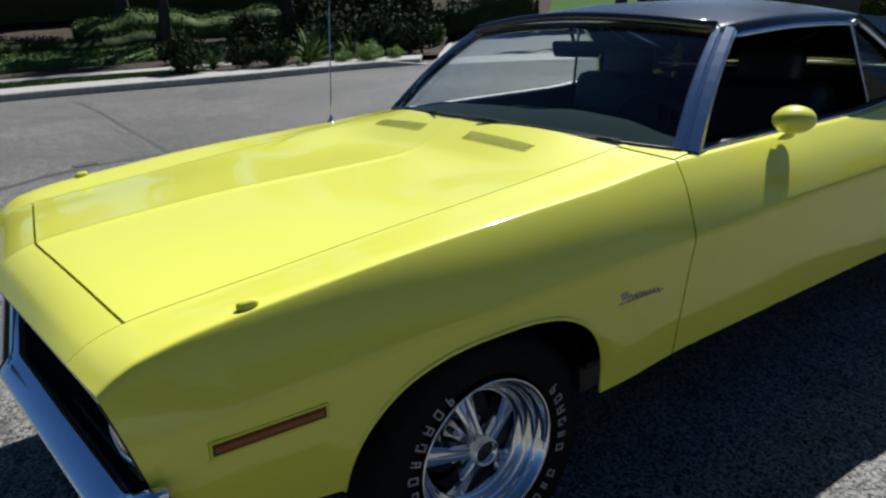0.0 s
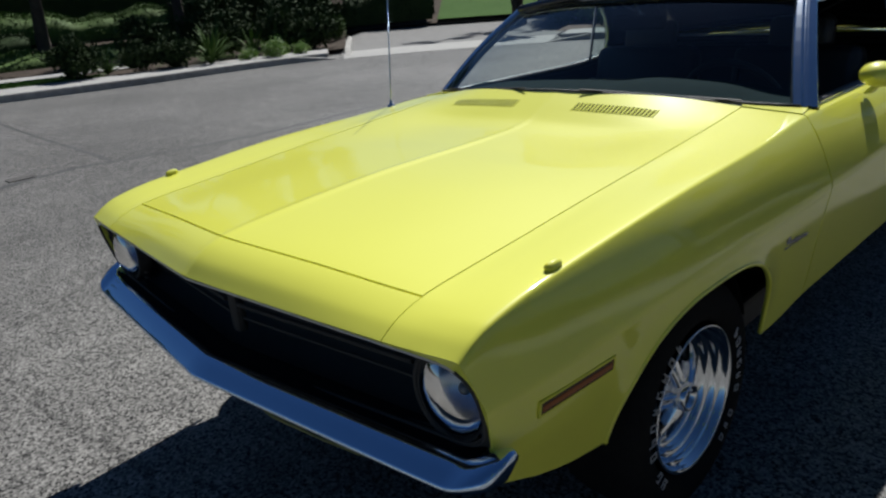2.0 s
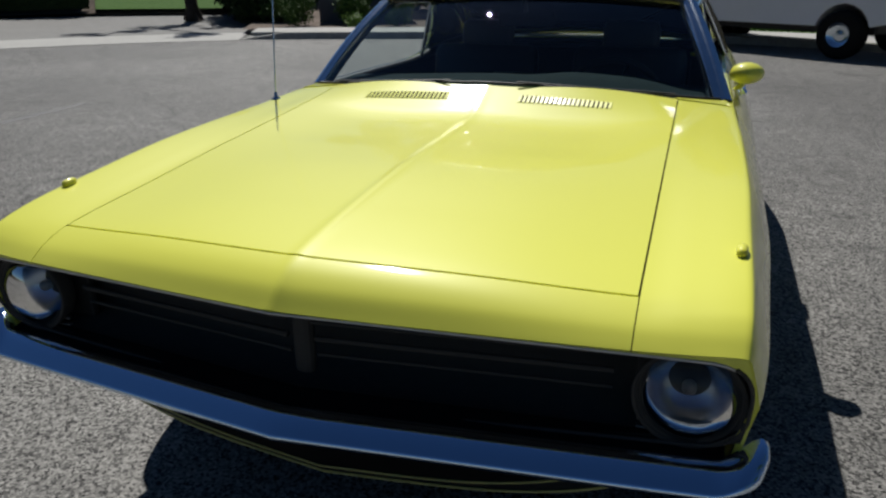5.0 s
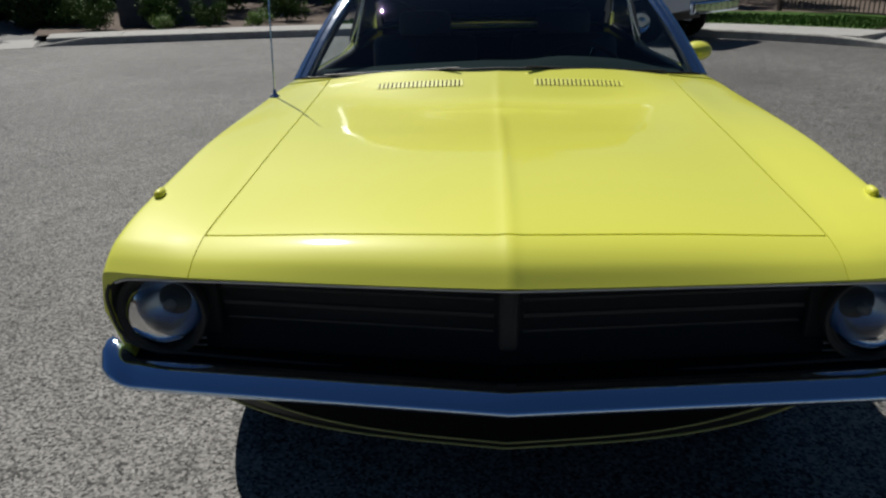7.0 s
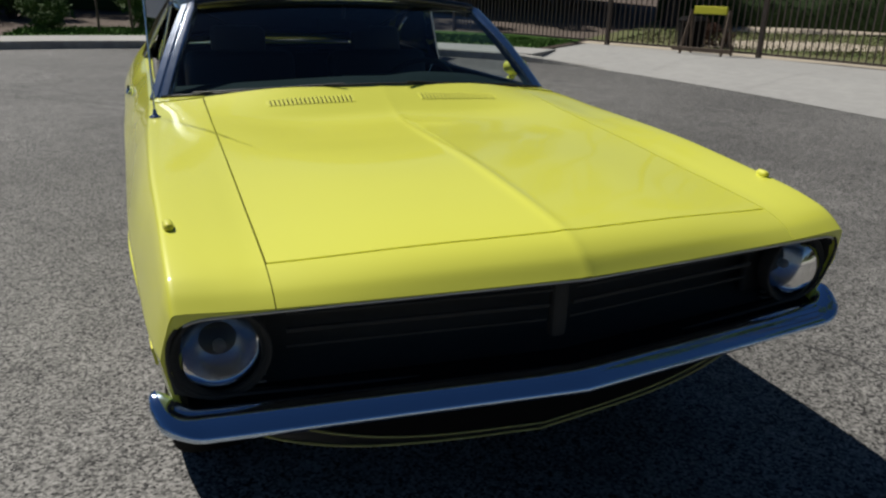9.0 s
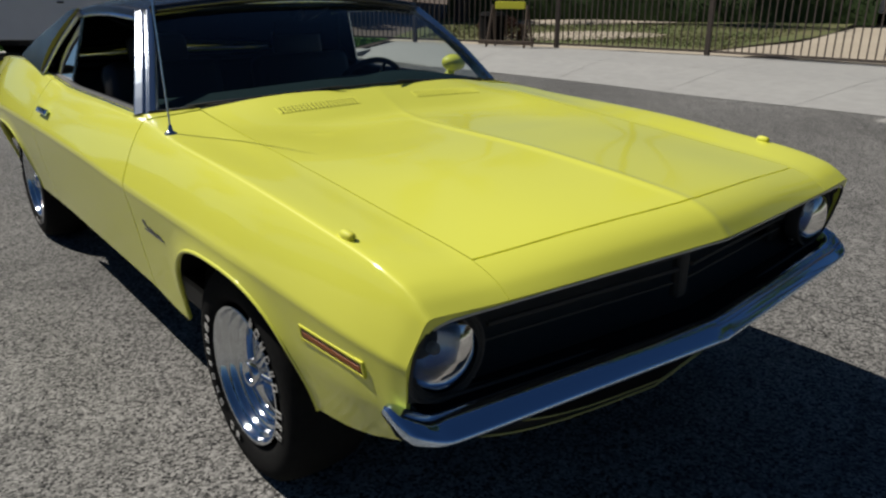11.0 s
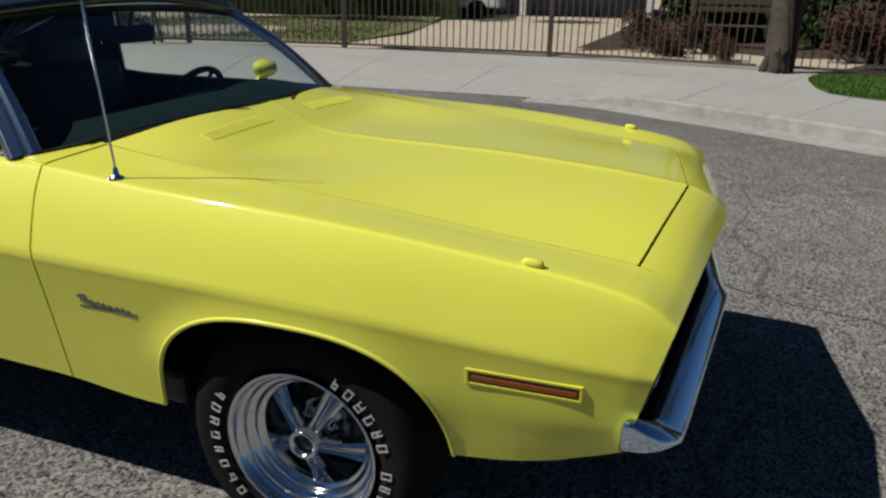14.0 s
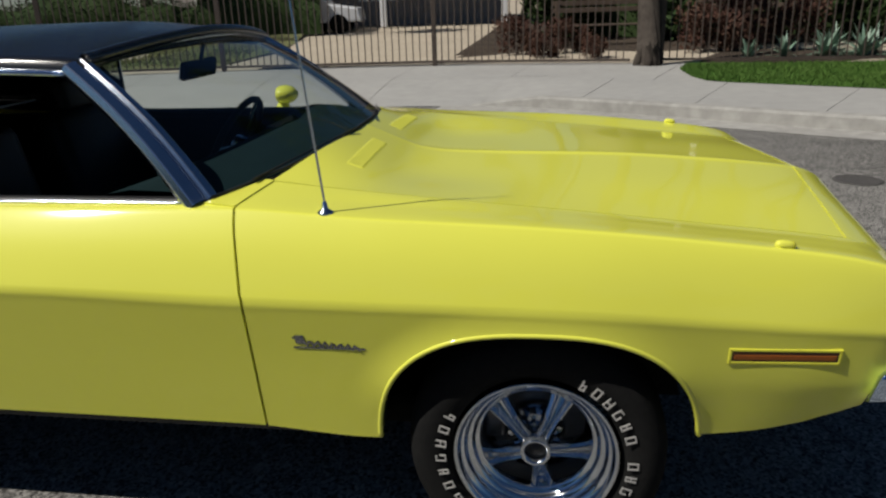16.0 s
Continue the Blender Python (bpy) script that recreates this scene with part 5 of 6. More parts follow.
def blades(name, count, place, height, label, material=GRASS, width=0.012):
    """A lawn's blades, too many to count."""
    rnd = random.Random(len(name) + count)
    verts, faces = [], []
    for _ in range(count):
        x, y, z = place(rnd)
        a, h = rnd.uniform(0, 6.28), height * rnd.uniform(0.5, 1.2)
        w, lean = width * rnd.uniform(0.7, 1.5), rnd.uniform(-0.5, 0.5) * h
        c, s = math.cos(a) * w, math.sin(a) * w
        k = len(verts)
        verts += [(x - c, y - s, z), (x + c, y + s, z), (x - lean * s / w * 0.6, y + lean * c / w * 0.6, z + h)]
        faces.append((k, k + 1, k + 2))
    ob = obj(name, verts, faces, material, smooth=False)
    return tagged(ob, label, "grass", kind="stuff")


def in_ring(a0, a1, lo, hi, lift=0.02):
    def place(rnd):
        d = rnd.uniform(a0, a1)
        r = lo(d) + (hi(d) - lo(d)) * rnd.random()
        return polar(d, r, land_height(d, r) + lift)
    return place


blades("verge_grass", 26000, in_ring(42, 72.0, lambda d: min(back_r(d) + 2.32 + 0.13 * max(d - 68.5, 0) ** 2, FENCE_R(d) - 0.17), lambda d: FENCE_R(d) - 0.15), 0.055, "short bright green grass of the verge")
blades("strip_grass", 12000, in_ring(-101, -66, lambda d: back_r(d) + 1.65, lambda d: back_r(d) + 3.5 - 1.35 * max((-d - 92) / 9, 0)), 0.06, "short grass of the southern strip")
blades("yard_grass", 12000, in_ring(104, 129, lambda d: FENCE_R(d) + 1.6, lambda d: FENCE_R(d) + 9.5), 0.05, "short dry grass of the yard lawn", YARDTURF, width=0.018)
blades("west_grass", 9000, in_ring(131, 178, lambda d: back_r(d) + 1.55, lambda d: back_r(d) + 4.4), 0.07, "grass behind the western pavement", width=0.016)


# ---- iron fence and gates ----
PICKET = bpy.data.meshes.new("picket")
bm = bmesh.new()
box(bm, (0.019, 0.019, 1.80), (0, 0, 0.98))
bm.to_mesh(PICKET)
bm.free()
PICKET.materials.append(IRON)


def fence_run(name, a, b, label, posts=(True, True), low=0.0):
    a, b = Vector((*a, 0.15)), Vector((*b, 0.15))
    d = (b - a)
    length = d.length
    run = thing(name, label, "fence" if "fence" in name else "gate", "iron fence along the yard", Matrix.Translation(a) @ Matrix.Rotation(math.atan2(d.y, d.x), 4, "Z"))
    for z in (0.085, 1.72):
        bm = bmesh.new()
        box(bm, (length - 0.06, 0.035, 0.04), (length / 2, 0, z))
        part("rail", bm, IRON, run)
    for at, there in ((0, posts[0]), (length, posts[1])):
        if there:
            bm = bmesh.new()
            box(bm, (0.09, 0.09, 2.0), (at, 0, 0.96), bevel=0.006)
            part("post", bm, IRON, run)
    n = int((length - 0.16) / 0.128)
    for k in range(n):
        ob = new("picket", PICKET)
        ob.parent = run
        ob.location = (0.08 + (length - 0.16) * (k + 0.5) / n, 0, 0)
    return run


P_A, P_B, P_C, P_D, P_E, P_F = (-17.6, 7.4), (-12.7, 9.2), (-9.35, 10.5), (-6.2, 11.25), (-2.15, 11.65), (1.45, 11.25)
fence_run("iron_fence", P_A, P_B, "dark brown iron picket fence on a low strip", (True, False))
fence_run("iron_fence", P_B, P_C, "dark brown iron picket fence beside the apron")
fence_run("iron_fence", P_C, P_D, "dark brown iron picket fence before the yard lawn", (False, True))
fence_run("iron_gate", P_D, P_E, "closed dark iron driveway gate before a tan drive", (False, True))
fence_run("iron_gate", P_E, P_F, "closed dark iron gate beside a tree trunk", (False, False))
fence_run("iron_fence", (1.95, 11.25), (9.5, 10.4), "dark iron fence behind the green verge", (True, True))
fence_run("iron_fence", (9.5, 10.4), (14.0, 8.2), "dark iron fence behind the green verge", (False, True))

# tan drive behind the gates
v, f = grid(lambda u, w: (-5.8 + 3.6 * u + (1.0 + 1.6 * u) * w + (0.5 - 0.2 * u) * w * w * 2, 11.8 + 17 * w, 0.17 + 0.25 * w * w), 6, 20)
yard_drive = tagged(obj("yard_drive", v, [q[::-1] for q in f], TAN, smooth=False), "sunlit tan drive behind the iron gates", "driveway", kind="structure")


# ---- plants ----
def leaf_cloud(name, material, parent, count, size, shape, seed, slender=0.5):
    """Many small bent leaves through a volume given by shape(rnd)."""
    rnd = random.Random(seed)
    verts, faces = [], []
    for _ in range(count):
        p = Vector(shape(rnd))
        d = Vector((rnd.gauss(0, 1), rnd.gauss(0, 1), rnd.gauss(0.35, 0.8))).normalized()
        s = d.orthogonal().normalized()
        s.rotate(Matrix.Rotation(rnd.uniform(0, 6.28), 3, d))
        n = d.cross(s)
        L = size * rnd.uniform(0.6, 1.3)
        W = L * slender
        k = len(verts)
        verts += [p, p + d * L * 0.5 + s * W * 0.5, p + d * L + n * L * 0.15, p + d * L * 0.5 - s * W * 0.5]
        faces.append((k, k + 1, k + 2, k + 3))
    return obj(name, verts, faces, material, parent, smooth=False)


def clumps(rnd, centres, spread):
    c, r = rnd.choice(centres)
    d = Vector((rnd.gauss(0, 1), rnd.gauss(0, 1), rnd.gauss(0, 1))).normalized()
    return c + d * r * (rnd.random() ** spread)


def build_shrub(label, material, seed, count=1500, size=0.09, flat=0.8, m=None):
    rnd = random.Random(seed)
    ob = thing("shrub", label, "shrub", m=m)
    centres = []
    for _ in range(14):
        a, r = rnd.uniform(0, 6.28), rnd.random() ** 0.6 * 0.42
        centres.append((Vector((r * math.cos(a), r * math.sin(a), rnd.uniform(0.18, 0.75) * (1 - 0.5 * r) * flat / 0.8)), rnd.uniform(0.14, 0.28)))
    leaf_cloud("foliage", material, ob, count, size, lambda q: clumps(q, centres, 0.4), seed)
    bm = bmesh.new()
    for c, r in centres[:7]:
        rod(bm, (c.x * 0.15, c.y * 0.15, -0.03), c, 0.012, 0.005, 5)
    part("stem", bm, BARK, ob)
    return ob


def build_spiky(label, material, seed, count=46, length=0.8, width=0.04, m=None):
    """A rosette of long arching leaves."""
    rnd = random.Random(seed)
    ob = thing("spiky_plant", label, "plant", m=m)
    verts, faces = [], []
    for _ in range(count):
        a, tilt = rnd.uniform(0, 6.28), rnd.uniform(0.25, 1.25)
        L, w = length * rnd.uniform(0.6, 1.15), width * rnd.uniform(0.7, 1.2)
        c, s = math.cos(a), math.sin(a)
        k = len(verts)
        for j in range(6):
            t = j / 5
            out = L * t * math.sin(tilt) * (0.6 + 0.4 * t)
            z = L * t * math.cos(tilt) - 0.35 * L * t * t * math.sin(tilt)
            ww = w * (1 - t ** 1.5) * (0.6 + 0.8 * min(t * 3, 1) * 0.5)
            verts += [(out * c - ww * s, out * s + ww * c, z + 0.02), (out * c, out * s, z - ww * 0.35 + 0.02), (out * c + ww * s, out * s - ww * c, z + 0.02)]
            if j:
                b = k + 3 * j
                faces += [(b - 3, b - 2, b + 1, b), (b - 2, b - 1, b + 2, b + 1)]
    obj("leaves", verts, faces, material, ob)
    return ob


def build_tree(label, material, seed, height=9.0, girth=0.22, crown=3.2, leaves=7000, size=0.16, m=None):
    rnd = random.Random(seed)
    ob = thing("tree", label, "tree", m=m)
    verts, faces = [], []
    centres = []

    def limb(a, d, length, r, depth):
        pts, rad = [], []
        p = Vector(a)
        for k in range(6):
            pts.append(p.copy())
            rad.append(r * (1 - 0.12 * k))
            d = (d + Vector((rnd.gauss(0, 0.10), rnd.gauss(0, 0.10), 0.04))).normalized()
            p = p + d * length / 5
        v, f = tube(pts, rad, 8 if depth < 2 else 5)
        k = len(verts)
        verts.extend(v)
        faces.extend(tuple(i + k for i in q) for q in f)
        if depth >= 2:
            centres.append((pts[-1], rnd.uniform(0.45, 0.95) * crown / 3.2))
        else:
            for _ in range(4 if depth == 0 else 3):
                a2 = rnd.uniform(0, 6.28)
                nd = (d * 0.7 + Vector((math.cos(a2), math.sin(a2), rnd.uniform(0.1, 0.6)))).normalized()
                limb(pts[rnd.randint(3, 5)], nd, length * rnd.uniform(0.45, 0.62), r * 0.48, depth + 1)

    limb((0, 0, -0.1), Vector((0.03, 0.02, 1)), height * 0.48, girth, 0)
    for k in range(5):
        a = 6.28 * k / 5 + rnd.random()
        v, f = tube([(0, 0, 0.35 * girth / 0.22), (girth * 0.8 * math.cos(a), girth * 0.8 * math.sin(a), 0.06), (girth * 1.1 * math.cos(a), girth * 1.1 * math.sin(a), -0.06)], [girth * 0.7, girth * 0.42, girth * 0.2], 6)
        n0 = len(verts)
        verts.extend(v)
        faces.extend(tuple(i + n0 for i in q) for q in f)
    obj("trunk", verts, faces, BARK, ob)
    leaf_cloud("crown", material, ob, leaves, size, lambda q: clumps(q, centres, 0.5), seed + 9)
    return ob


def at(d, r, scale=1.0, turn=0.0, lift=0.0):
    p = polar(d, r, land_height(d, r) + lift)
    return pose(*p, 0, 0, turn) @ Matrix.Scale(scale, 4)


def place_xy(x, y, z=None, scale=1.0, turn=0.0, sz=None):
    d, r = math.degrees(math.atan2(y - CY, x - CX)), math.hypot(x - CX, y - CY)
    z = land_height(d, r) if z is None else z
    return pose(x, y, z, 0, 0, turn) @ Matrix.Diagonal((scale, scale, sz or scale, 1))


rnd = random.Random(11)
dark_bush = build_shrub("dark rounded bush in the planted bank", DARKLEAF, 3, 2600, 0.10, m=place_xy(-4.3, -16.1, scale=1.15))
for x, y, s in ((-5.8, -16.0, 0.75), (-6.5, -15.7, 0.85), (-9.7, -16.0, 1.2), (-8.9, -17.2, 1.2), (-10.6, -15.7, 1.1), (-11.0, -17.6, 1.4), (-12.2, -18.6, 1.7), (-13.6, -20.5, 1.9), (-10.0, -20.5, 1.6), (-17.4, -12.4, 1.7), (-18.3, -11.6, 1.9), (-17.2, -11.0, 1.3), (-18.9, -12.9, 2.0), (-16.4, -11.6, 0.9), (-7.6, -20.0, 1.3), (1.5, -27.0, 2.2), (0.2, -28.5, 2.4), (3.4, -27.5, 2.2), (-11.5, -23.4, 2.2), (-15.0, -23.8, 2.2)):
    copy_thing(dark_bush, place_xy(x, y, scale=s, turn=rnd.uniform(0, 360)))
lime_bush = build_shrub("bright green low shrub in the mulch", LIME, 5, 1500, 0.085, 0.55, m=place_xy(-8.6, -14.6, scale=0.75))
for x, y, s in ((-8.0, -14.9, 0.6), (-9.3, -14.5, 0.65), (-9.0, -15.1, 0.7), (-7.0, -16.6, 0.5), (-3.4, -23.5, 0.7), (-15.3, -7.6, 0.7), (-15.9, -5.5, 0.8)):
    copy_thing(lime_bush, place_xy(x, y, scale=s, turn=rnd.uniform(0, 360)))
spiky = build_spiky("grey-green spiky plant with long arching leaves", LEAF, 7, 60, 1.05, 0.045, m=place_xy(-7.2, -15.3))
for x, y, s in ((-7.8, -16.2, 1.1), (-6.8, -16.4, 0.95), (-8.8, -16.0, 0.9), (-5.2, -16.6, 0.7), (-10.2, -16.6, 0.9)):
    copy_thing(spiky, place_xy(x, y, scale=s, turn=rnd.uniform(0, 360)))
mid_bush = build_shrub("mid-green bush in a mulched bed", LEAF, 13, 2200, 0.09, m=place_xy(-12.6, -17.6, scale=1.0))
for x, y, s in ((-15.2, -9.2, 0.9), (-16.2, -8.0, 1.1), (-15.6, -6.6, 0.8), (-17.4, -5.2, 1.1), (-17.5, -2.8, 1.0), (-18.2, -0.6, 1.2), (-16.5, -10.4, 1.1), (-19.0, 2.5, 1.2), (-11.4, -19.2, 1.2), (-20.5, -8.0, 1.7), (-21.0, -4.0, 1.8), (-20.8, 0.5, 1.8)):
    copy_thing(mid_bush, place_xy(x, y, scale=s, turn=rnd.uniform(0, 360)))

# long clipped hedges on the bank
def build_hedge(label, a0, a1, r, height, depth, seed, count, material=DARKLEAF):
    hedge = thing("hedge", label, "hedge")
    q = random.Random(seed)

    def shape(rn):
        d, u = rn.uniform(a0, a1), rn.uniform(0, math.pi)
        rr = r + depth * math.cos(u) * rn.uniform(0.85, 1.05)
        wave = 1 + 0.18 * math.sin(d * 0.55) + 0.08 * math.sin(d * 1.7)
        return polar(d, rr, land_height(d, rr) + height * wave * math.sin(u) ** 0.6 * rn.uniform(0.8, 1.02))
    leaf_cloud("foliage", material, hedge, int(count * 1.4), 0.085, shape, seed)
    v, f = grid(lambda u, w: polar(a0 + (a1 - a0) * u, r + depth * 0.93 * math.cos(math.pi * w), land_height(a0 + (a1 - a0) * u, r) - 0.03 + height * 0.88 * (1 + 0.18 * math.sin((a0 + (a1 - a0) * u) * 0.55) + 0.08 * math.sin((a0 + (a1 - a0) * u) * 1.7)) * math.sin(math.pi * w) ** 0.6), 60, 12)
    obj("inner_growth", v, f, material, hedge)
    return hedge


build_hedge("low green groundcover with sunlit top on the bank", -112, -66, 20.6, 0.35, 1.9, 21, 14000, LEAF)
# the lighter green on this hedge stands in for sun on its top
build_hedge("rounded hedge higher on the bank, lightened for its sunlit top", -124, -94, 25.0, 0.95, 1.0, 22, 13000, LEAF)
build_hedge("long dark hedge along the top of the bank", -126, -60, 30.0, 2.5, 1.2, 26, 22000)
build_hedge("low dark hedge behind the groundcover", -100, -58, 23.2, 0.6, 0.9, 23, 9000)
build_hedge("dark hedge at the back of the yard", 101, 131, 27.5, 1.5, 1.0, 27, 9000)
build_hedge("dark shaded hedge before the far house", 55, 84, 24.0, 1.8, 1.0, 28, 9000)
build_hedge("dark tall hedge at the end of the drive", -137, -124, 20.2, 1.2, 0.9, 25, 7000)
build_hedge("dark hedge in the west", 168, 205, 21.5, 1.5, 0.9, 24, 11000)

tree = build_tree("broad dark green tree on the bank", DARKLEAF, 31, 9.0, 0.24, 3.4, 7000, m=place_xy(-6.4, -24.5))
for x, y, s in ((-0.4, -26.5, 1.1), (-9.8, -22.0, 0.9), (-12.0, -26.5, 1.2), (3.0, -25.0, 1.1), (-14.6, -27.0, 1.2), (7.5, -23.0, 1.0), (-27.0, -13.5, 1.2), (-25.0, -6.5, 1.1), (-24.0, -1.0, 1.2), (-24.5, 5.0, 1.2), (-23.0, 10.0, 1.1), (-6.0, -29.0, 1.3), (-1.0, -30.0, 1.3), (-19.0, -31.0, 1.3)):
    copy_thing(tree, place_xy(x, y, scale=s, turn=rnd.uniform(0, 360)))
build_tree("slim dark tree beside the side drive", DARKLEAF, 37, 7.6, 0.23, 1.9, 2600, 0.14, m=place_xy(-17.0, -13.7))
# height set so the unseen crown's shade clears the strip behind
verge_tree = build_tree("tree with a stout dark trunk between gate and verge", LEAF, 41, 16.0, 0.225, 3.4, 6000, m=place_xy(1.72, 11.05, 0.16))
# more trees added for shade in the yard, crowns out of view
for x, y, s in ((12.5, 14.5, 1.0), (6.5, 21.0, 1.1), (11.0, 22.0, 1.2), (-13.5, 22.0, 1.1), (0.5, 26.0, 1.0), (-18.5, 15.5, 1.1)):
    copy_thing(verge_tree, place_xy(x, y, scale=s, turn=rnd.uniform(0, 360)))

red_bush = build_shrub("dry reddish bush behind the gate", REDLEAF, 51, 1700, 0.09, m=place_xy(-0.6, 13.6, scale=1.0))
for x, y, s in ((0.4, 13.9, 0.9), (0.9, 12.7, 0.55), (-0.1, 12.9, 0.6), (3.2, 13.4, 1.2), (4.0, 14.4, 1.4), (7.4, 12.3, 0.7), (8.3, 12.2, 0.8), (5.2, 15.0, 1.2), (-11.6, 11.4, 0.7), (-12.6, 11.6, 0.75)):
    copy_thing(red_bush, place_xy(x, y, scale=s, turn=rnd.uniform(0, 360)))
agave = build_spiky("pale blue-green agave behind the fence", AGAVE, 61, 30, 0.62, 0.05, m=place_xy(4.2, 11.9))
for x, y, s in ((4.9, 12.0, 1.1), (5.5, 11.8, 1.25), (6.2, 11.9, 1.1), (3.6, 12.0, 0.8), (6.8, 11.7, 0.9), (5.2, 12.5, 1.2), (5.9, 12.4, 1.1)):
    copy_thing(agave, place_xy(x, y, scale=s, turn=rnd.uniform(0, 360)))
for x, y, s in ((9.5, 13.5, 1.8), (11.0, 12.5, 1.6), (8.6, 15.5, 2.2), (6.8, 16.0, 2.0), (3.0, 17.6, 1.8), (0.6, 18.4, 1.9), (5.0, 18.4, 2.2), (7.4, 14.0, 1.5), (10.2, 16.0, 2.2), (12.6, 13.4, 2.0)):
    copy_thing(dark_bush, place_xy(x, y, scale=s, turn=rnd.uniform(0, 360)))


# ---- parked pickup, far things ----
def build_truck():
    truck = thing("pickup_truck", "white pickup truck with dark tyres parked along the kerb", "pickup truck", m=pose(-11.55, 2.78, 0, 0, 0, math.degrees(math.atan2(0.77, 0.64))))
    # own axes: x ahead, the right front wheel at the origin, y to the left
    bm = bmesh.new()
    outline = [(-4.45, 0.62), (-4.45, 1.22), (-2.15, 1.22), (-2.05, 1.22), (-1.75, 1.80), (-0.75, 1.82), (-0.20, 1.24), (0.75, 1.12), (0.86, 1.02), (0.86, 0.60), (0.46, 0.52)]
    arch = [(0.46 * math.cos(a), 0.40 + 0.46 * math.sin(a)) for a in np.linspace(0.25, math.pi - 0.25, 9)]
    rear = [(-3.35 + x, z) for x, z in arch]
    outline += arch + [(-0.46, 0.50), (-2.88, 0.50)] + rear + [(-3.82, 0.55)]
    side_a = [bm.verts.new((x, -0.06 + (0.14 if z > 1.3 else 0), z)) for x, z in outline]
    side_b = [bm.verts.new((x, 1.74 - (0.14 if z > 1.3 else 0), z)) for x, z in outline]
    bm.faces.new(side_a)
    bm.faces.new(side_b[::-1])
    k = len(outline)
    for i in range(k):
        bm.faces.new((side_a[i], side_b[i], side_b[(i + 1) % k], side_a[(i + 1) % k]))
    body = part("body", bm, TRUCKWHITE, truck)
    bv = body.modifiers.new("round", "BEVEL")
    bv.width, bv.segments, bv.limit_method = 0.03, 3, "ANGLE"
    for y in (-0.0, 1.68):
        for x in (0, -3.35):
            v, f = lathe([(0.19, -0.12), (0.30, -0.13), (0.37, -0.10), (0.385, 0.0), (0.37, 0.10), (0.30, 0.13), (0.19, 0.12)], 36)
            w = obj("wheel", v, f, RUBBER, truck)
            w.location = (x, y, 0.385)
            v, f = lathe([(0.20, -0.11), (0.18, -0.09), (0.12, -0.05), (0.06, -0.06), (0.0005, -0.07)], 24)
            if y > 0:
                v = [(a, -b, c) for a, b, c in v]
            obj("hub", v, f, SKY_STAINLESS, w)
    bm = bmesh.new()
    box(bm, (0.10, 1.86, 0.20), (0.92, 0.84, 0.62), bevel=0.03)
    part("front_bumper", bm, SKY_CHROME, truck)
    bm = bmesh.new()
    box(bm, (0.04, 1.30, 0.24), (0.865, 0.84, 0.92), bevel=0.02)
    part("grille", bm, GRILLE, truck)
    for y in (0.10, 1.58):
        bm = bmesh.new()
        box(bm, (0.05, 0.20, 0.16), (0.865, y, 0.93), bevel=0.02)
        part("headlight", bm, REFLECTOR, truck)
    for y in (0.075, 1.605):
        bm = bmesh.new()
        box(bm, (0.80, 0.012, 0.36), (-1.20, y, 1.50), bevel=0.004)
        part("side_window", bm, DARKGLASS, truck)
    bm = bmesh.new()
    box(bm, (4.6, 1.2, 0.16), (-1.9, 0.84, 0.46), bevel=0.03)
    part("frame", bm, BLACK, truck)
    bm = bmesh.new()
    box(bm, (0.12, 0.02, 0.03), (-1.55, -0.065, 1.12), bevel=0.006)
    part("door_handle", bm, BLACK, truck)
    return truck


build_truck()


def build_house(name, label, m, width, depth, wall, storeys=1):
    house = thing(name, label, "house", m=m)
    h = 2.9 * storeys
    bm = bmesh.new()
    box(bm, (width, depth, h), (0, 0, h / 2))
    part("wall", bm, wall, house)
    bm = bmesh.new()
    ridge = [bm.verts.new(p) for p in ((-width / 2 - 0.5, -depth / 2 - 0.6, h), (width / 2 + 0.5, -depth / 2 - 0.6, h), (width / 2 + 0.5, depth / 2 + 0.6, h), (-width / 2 - 0.5, depth / 2 + 0.6, h), (-width / 2 - 0.5, 0, h + 1.7), (width / 2 + 0.5, 0, h + 1.7))]
    for q in ((0, 1, 5, 4), (2, 3, 4, 5), (0, 4, 3), (1, 2, 5), (0, 3, 2, 1)):
        bm.faces.new([ridge[i] for i in q])
    part("roof", bm, ROOFING, house)
    n = max(int(width / 3.2), 2)
    for s in range(storeys):
        for k in range(n):
            x = -width / 2 + width * (k + 0.5) / n
            bm = bmesh.new()
            for sx, sz, dx, dz in ((1.5, 0.08, 0, 0.62), (1.5, 0.08, 0, -0.62), (0.08, 1.24, 0.71, 0), (0.08, 1.24, -0.71, 0), (0.05, 1.24, 0, 0)):
                box(bm, (sx, 0.08, sz), (x + dx, -depth / 2 - 0.03, 1.55 + 2.9 * s + dz))
            win = part("window", bm, WHITE, house)
            bm = bmesh.new()
            box(bm, (1.4, 0.03, 1.2), (x, -depth / 2 - 0.02, 1.55 + 2.9 * s))
            part("pane", bm, DARKGLASS, win)
    for k in range(4):
        bm = bmesh.new()
        box(bm, (0.22, 0.22, 2.6), (-width / 2 + width * k / 3, -depth / 2 - 2.2, 1.3), bevel=0.02)
        part("porch_post", bm, WHITE, house)
    bm = bmesh.new()
    box(bm, (width, 2.4, 0.14), (0, -depth / 2 - 1.2, 2.66))
    part("porch_roof", bm, ROOFING, house)
    return house


build_house("house", "grey house with white porch posts behind the yard", pose(-8.5, 30.0, 0.45, 0, 0, 4), 13.0, 7.0, HOUSEWALL)
build_house("house", "grey house behind trees, walls darkened for shade", pose(8.0, 29.0, 0.45, 0, 0, -6), 12.0, 7.0, STUCCO)
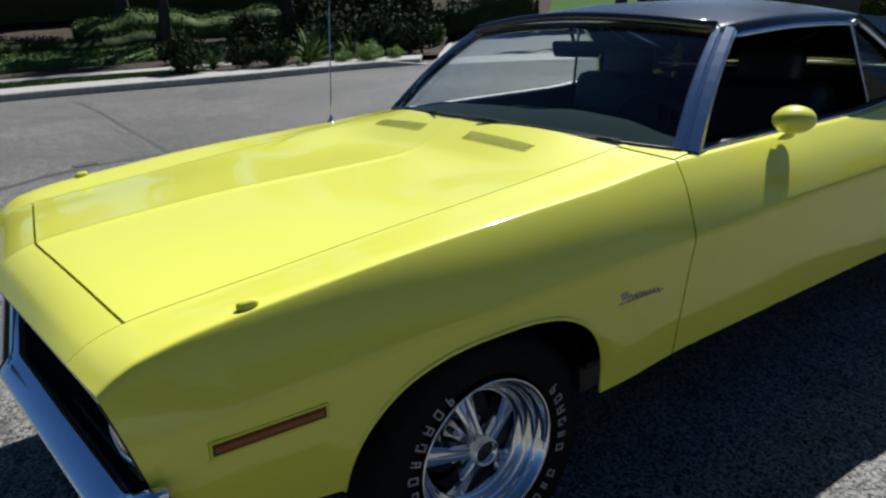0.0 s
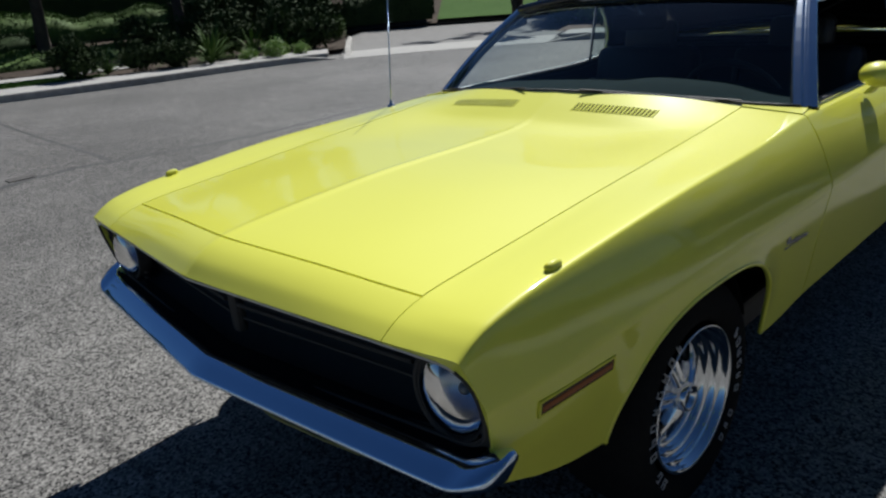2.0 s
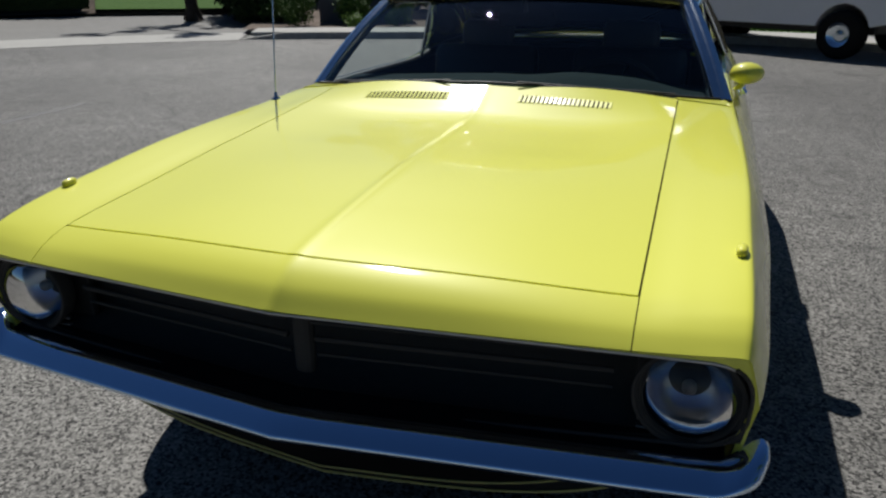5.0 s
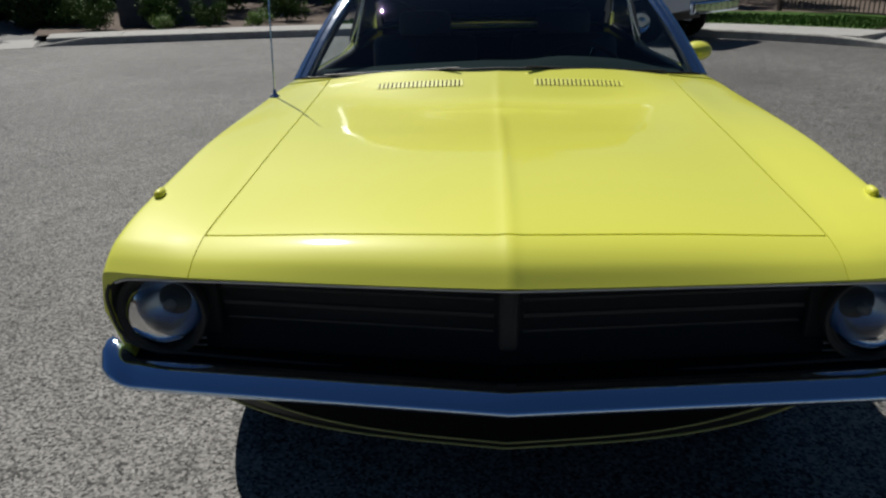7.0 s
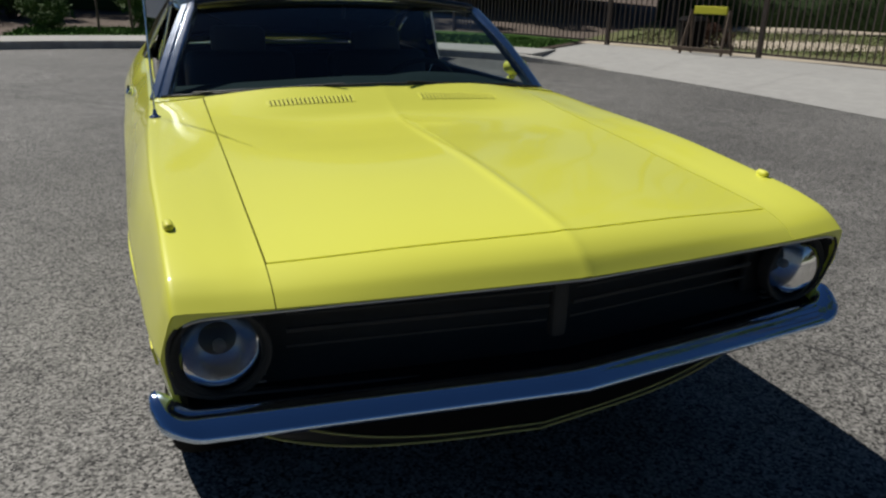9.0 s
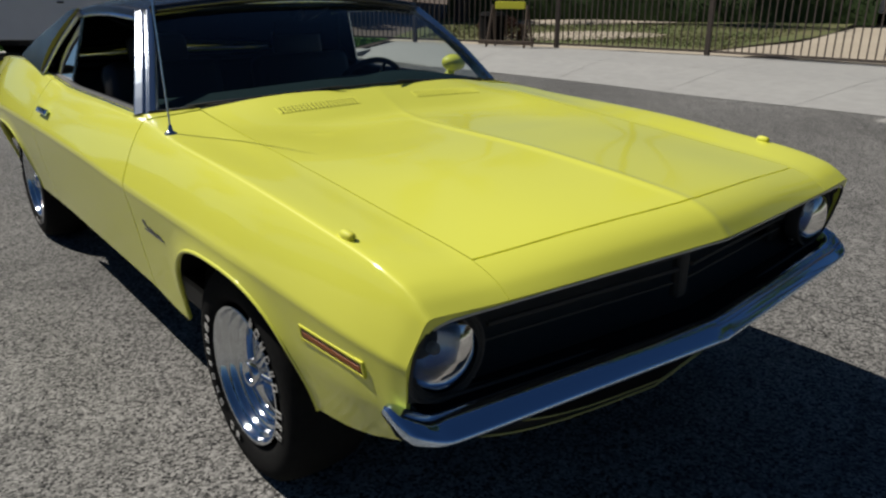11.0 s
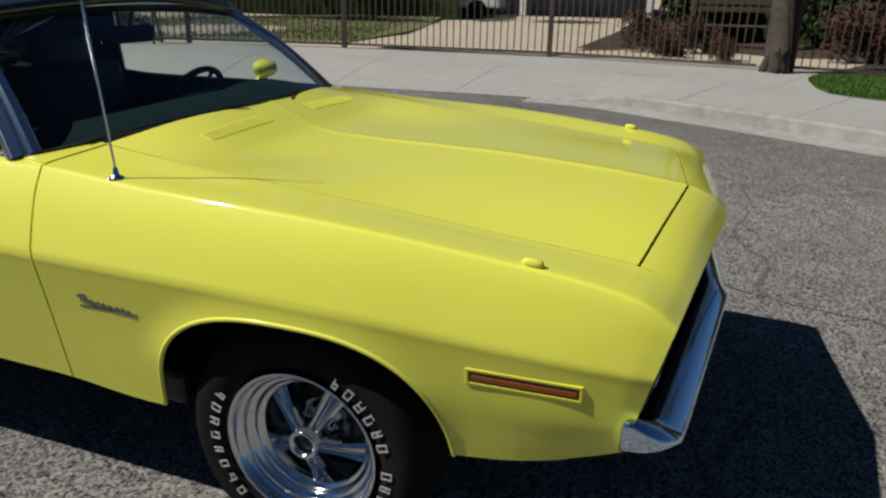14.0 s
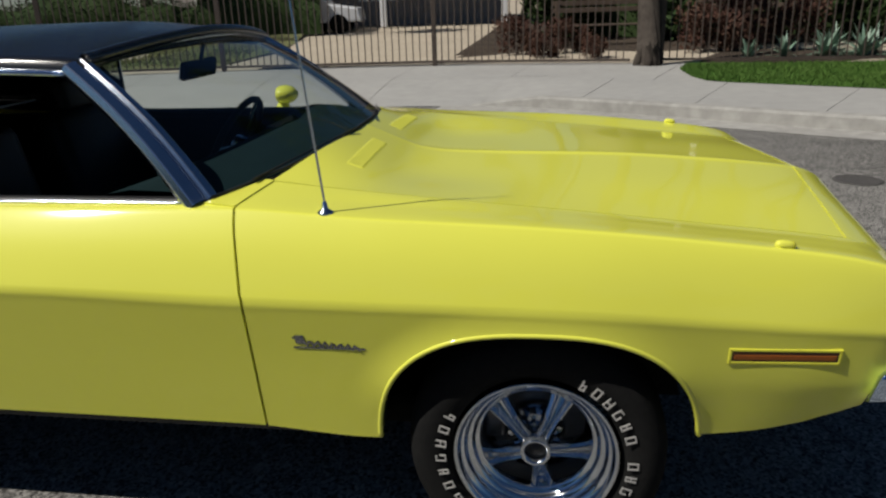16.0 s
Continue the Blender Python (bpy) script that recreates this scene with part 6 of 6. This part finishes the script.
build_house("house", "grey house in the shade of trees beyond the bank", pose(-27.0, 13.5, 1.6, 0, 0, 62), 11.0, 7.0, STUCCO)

bm = bmesh.new()
box(bm, (0.9, 2.5, 2.0), (0, 0, 0.85), bevel=0.02)
store = part("utility_enclosure", bm, STUCCO, None)
store.matrix_basis = place_xy(-17.6, -8.35, turn=23)
tagged(store, "grey block utility enclosure behind the planted bed", "enclosure")
for x, y in ((-17.0, -1.7), (-17.2, -1.0), (-16.8, 0.6)):
    bm = bmesh.new()
    rod(bm, (0, 0, -0.1), (0, 0, 1.15), 0.028, seg=8)
    stake = part("stake", bm, WOOD, None)
    stake.matrix_basis = place_xy(x, y)
    tagged(stake, "slim pale wooden stake in the planted bed", "stake", "stakes in the bed")

# sawhorse with a yellow board inside the fence
saw = thing("sawhorse", "yellow board on brown wooden trestle legs behind the fence", "sawhorse", m=pose(-10.15, 9.86, 0.16, 0, 0, 21))
bm = bmesh.new()
box(bm, (0.7, 0.05, 0.15), (0, 0, 0.86), bevel=0.01)
part("board", bm, YELLOW_TRIM, saw)
for x in (-0.45, 0.45):
    for y in (-0.22, 0.22):
        bm = bmesh.new()
        rod(bm, (x, y, 0), (x * 0.9, 0, 0.86), 0.028, seg=6)
        part("leg", bm, WOOD, saw)
bm = bmesh.new()
box(bm, (1.3, 0.06, 0.08), (0.0, -0.2, 0.10), bevel=0.01)
part("foot_rail", bm, WOOD, saw)
# dark bins by the fence
for x, y in ((-11.35, 10.45),):
    bm = bmesh.new()
    bmesh.ops.create_cone(bm, cap_ends=True, segments=16, radius1=0.26, radius2=0.31, depth=0.62, matrix=Matrix.Translation((x, y, 0.46)))
    bin_ob = part("bin", bm, CAVITY, None)
    tagged(bin_ob, "dark rubbish bin behind the iron fence", "bin", "bins by the fence")
    bm = bmesh.new()
    bmesh.ops.create_cone(bm, cap_ends=True, segments=16, radius1=0.33, radius2=0.24, depth=0.08, matrix=Matrix.Translation((x, y, 0.81)))
    part("lid", bm, CAVITY, bin_ob)


# timber rails and bench in the yard
def build_bench(m, label):
    bench_ob = thing("timber_bench", label, "bench", "timber benches in the yard", m)
    for z, y in ((0.45, 0.0), (0.45, 0.18), (0.80, 0.32), (0.96, 0.34)):
        bm = bmesh.new()
        box(bm, (2.4, 0.14 if z < 0.5 else 0.04, 0.04 if z < 0.5 else 0.11), (0, y, z), bevel=0.006)
        part("plank", bm, WOOD, bench_ob)
    for x in (-1.1, 1.1):
        for y, h in ((0.0, 0.44), (0.33, 1.02)):
            bm = bmesh.new()
            box(bm, (0.08, 0.08, h), (x, y, h / 2), bevel=0.006)
            part("leg", bm, WOOD, bench_ob)
    return bench_ob


seat1 = build_bench(pose(1.3, 16.2, 0.2, 0, 0, 10), "timber bench in the yard, wood darkened for shade")
copy_thing(seat1, pose(4.6, 16.0, 0.2, 0, 0, -8))

# white car far behind the gate
far_car = thing("car", "white car parked before the far house", "car", m=pose(-8.6, 23.6, 0.30, 0, 0, 8))
bm = bmesh.new()
prof = [(-2.1, 0.35), (-2.1, 0.85), (-1.6, 0.95), (-1.0, 1.5), (0.5, 1.5), (1.0, 1.0), (2.0, 0.85), (2.1, 0.4)]
a = [bm.verts.new((x, -0.85, z)) for x, z in prof]
b = [bm.verts.new((x, 0.85, z)) for x, z in prof]
bm.faces.new(a)
bm.faces.new(b[::-1])
for i in range(len(prof)):
    bm.faces.new((a[i], b[i], b[(i + 1) % len(prof)], a[(i + 1) % len(prof)]))
body = part("body", bm, TRUCKWHITE, far_car)
bv = body.modifiers.new("round", "BEVEL")
bv.width, bv.segments = 0.06, 3
for x in (-1.3, 1.3):
    for y in (-0.82, 0.82):
        v, f = lathe([(0.0005, -0.1), (0.30, -0.1), (0.33, -0.06), (0.33, 0.06), (0.30, 0.1), (0.0005, 0.1)], 24)
        obj("wheel", v, f, RUBBER, far_car).location = (x, y, 0.33)
bm = bmesh.new()
box(bm, (1.3, 1.72, 0.38), (-0.25, 0, 1.22), bevel=0.03)
part("windows", bm, DARKGLASS, far_car)
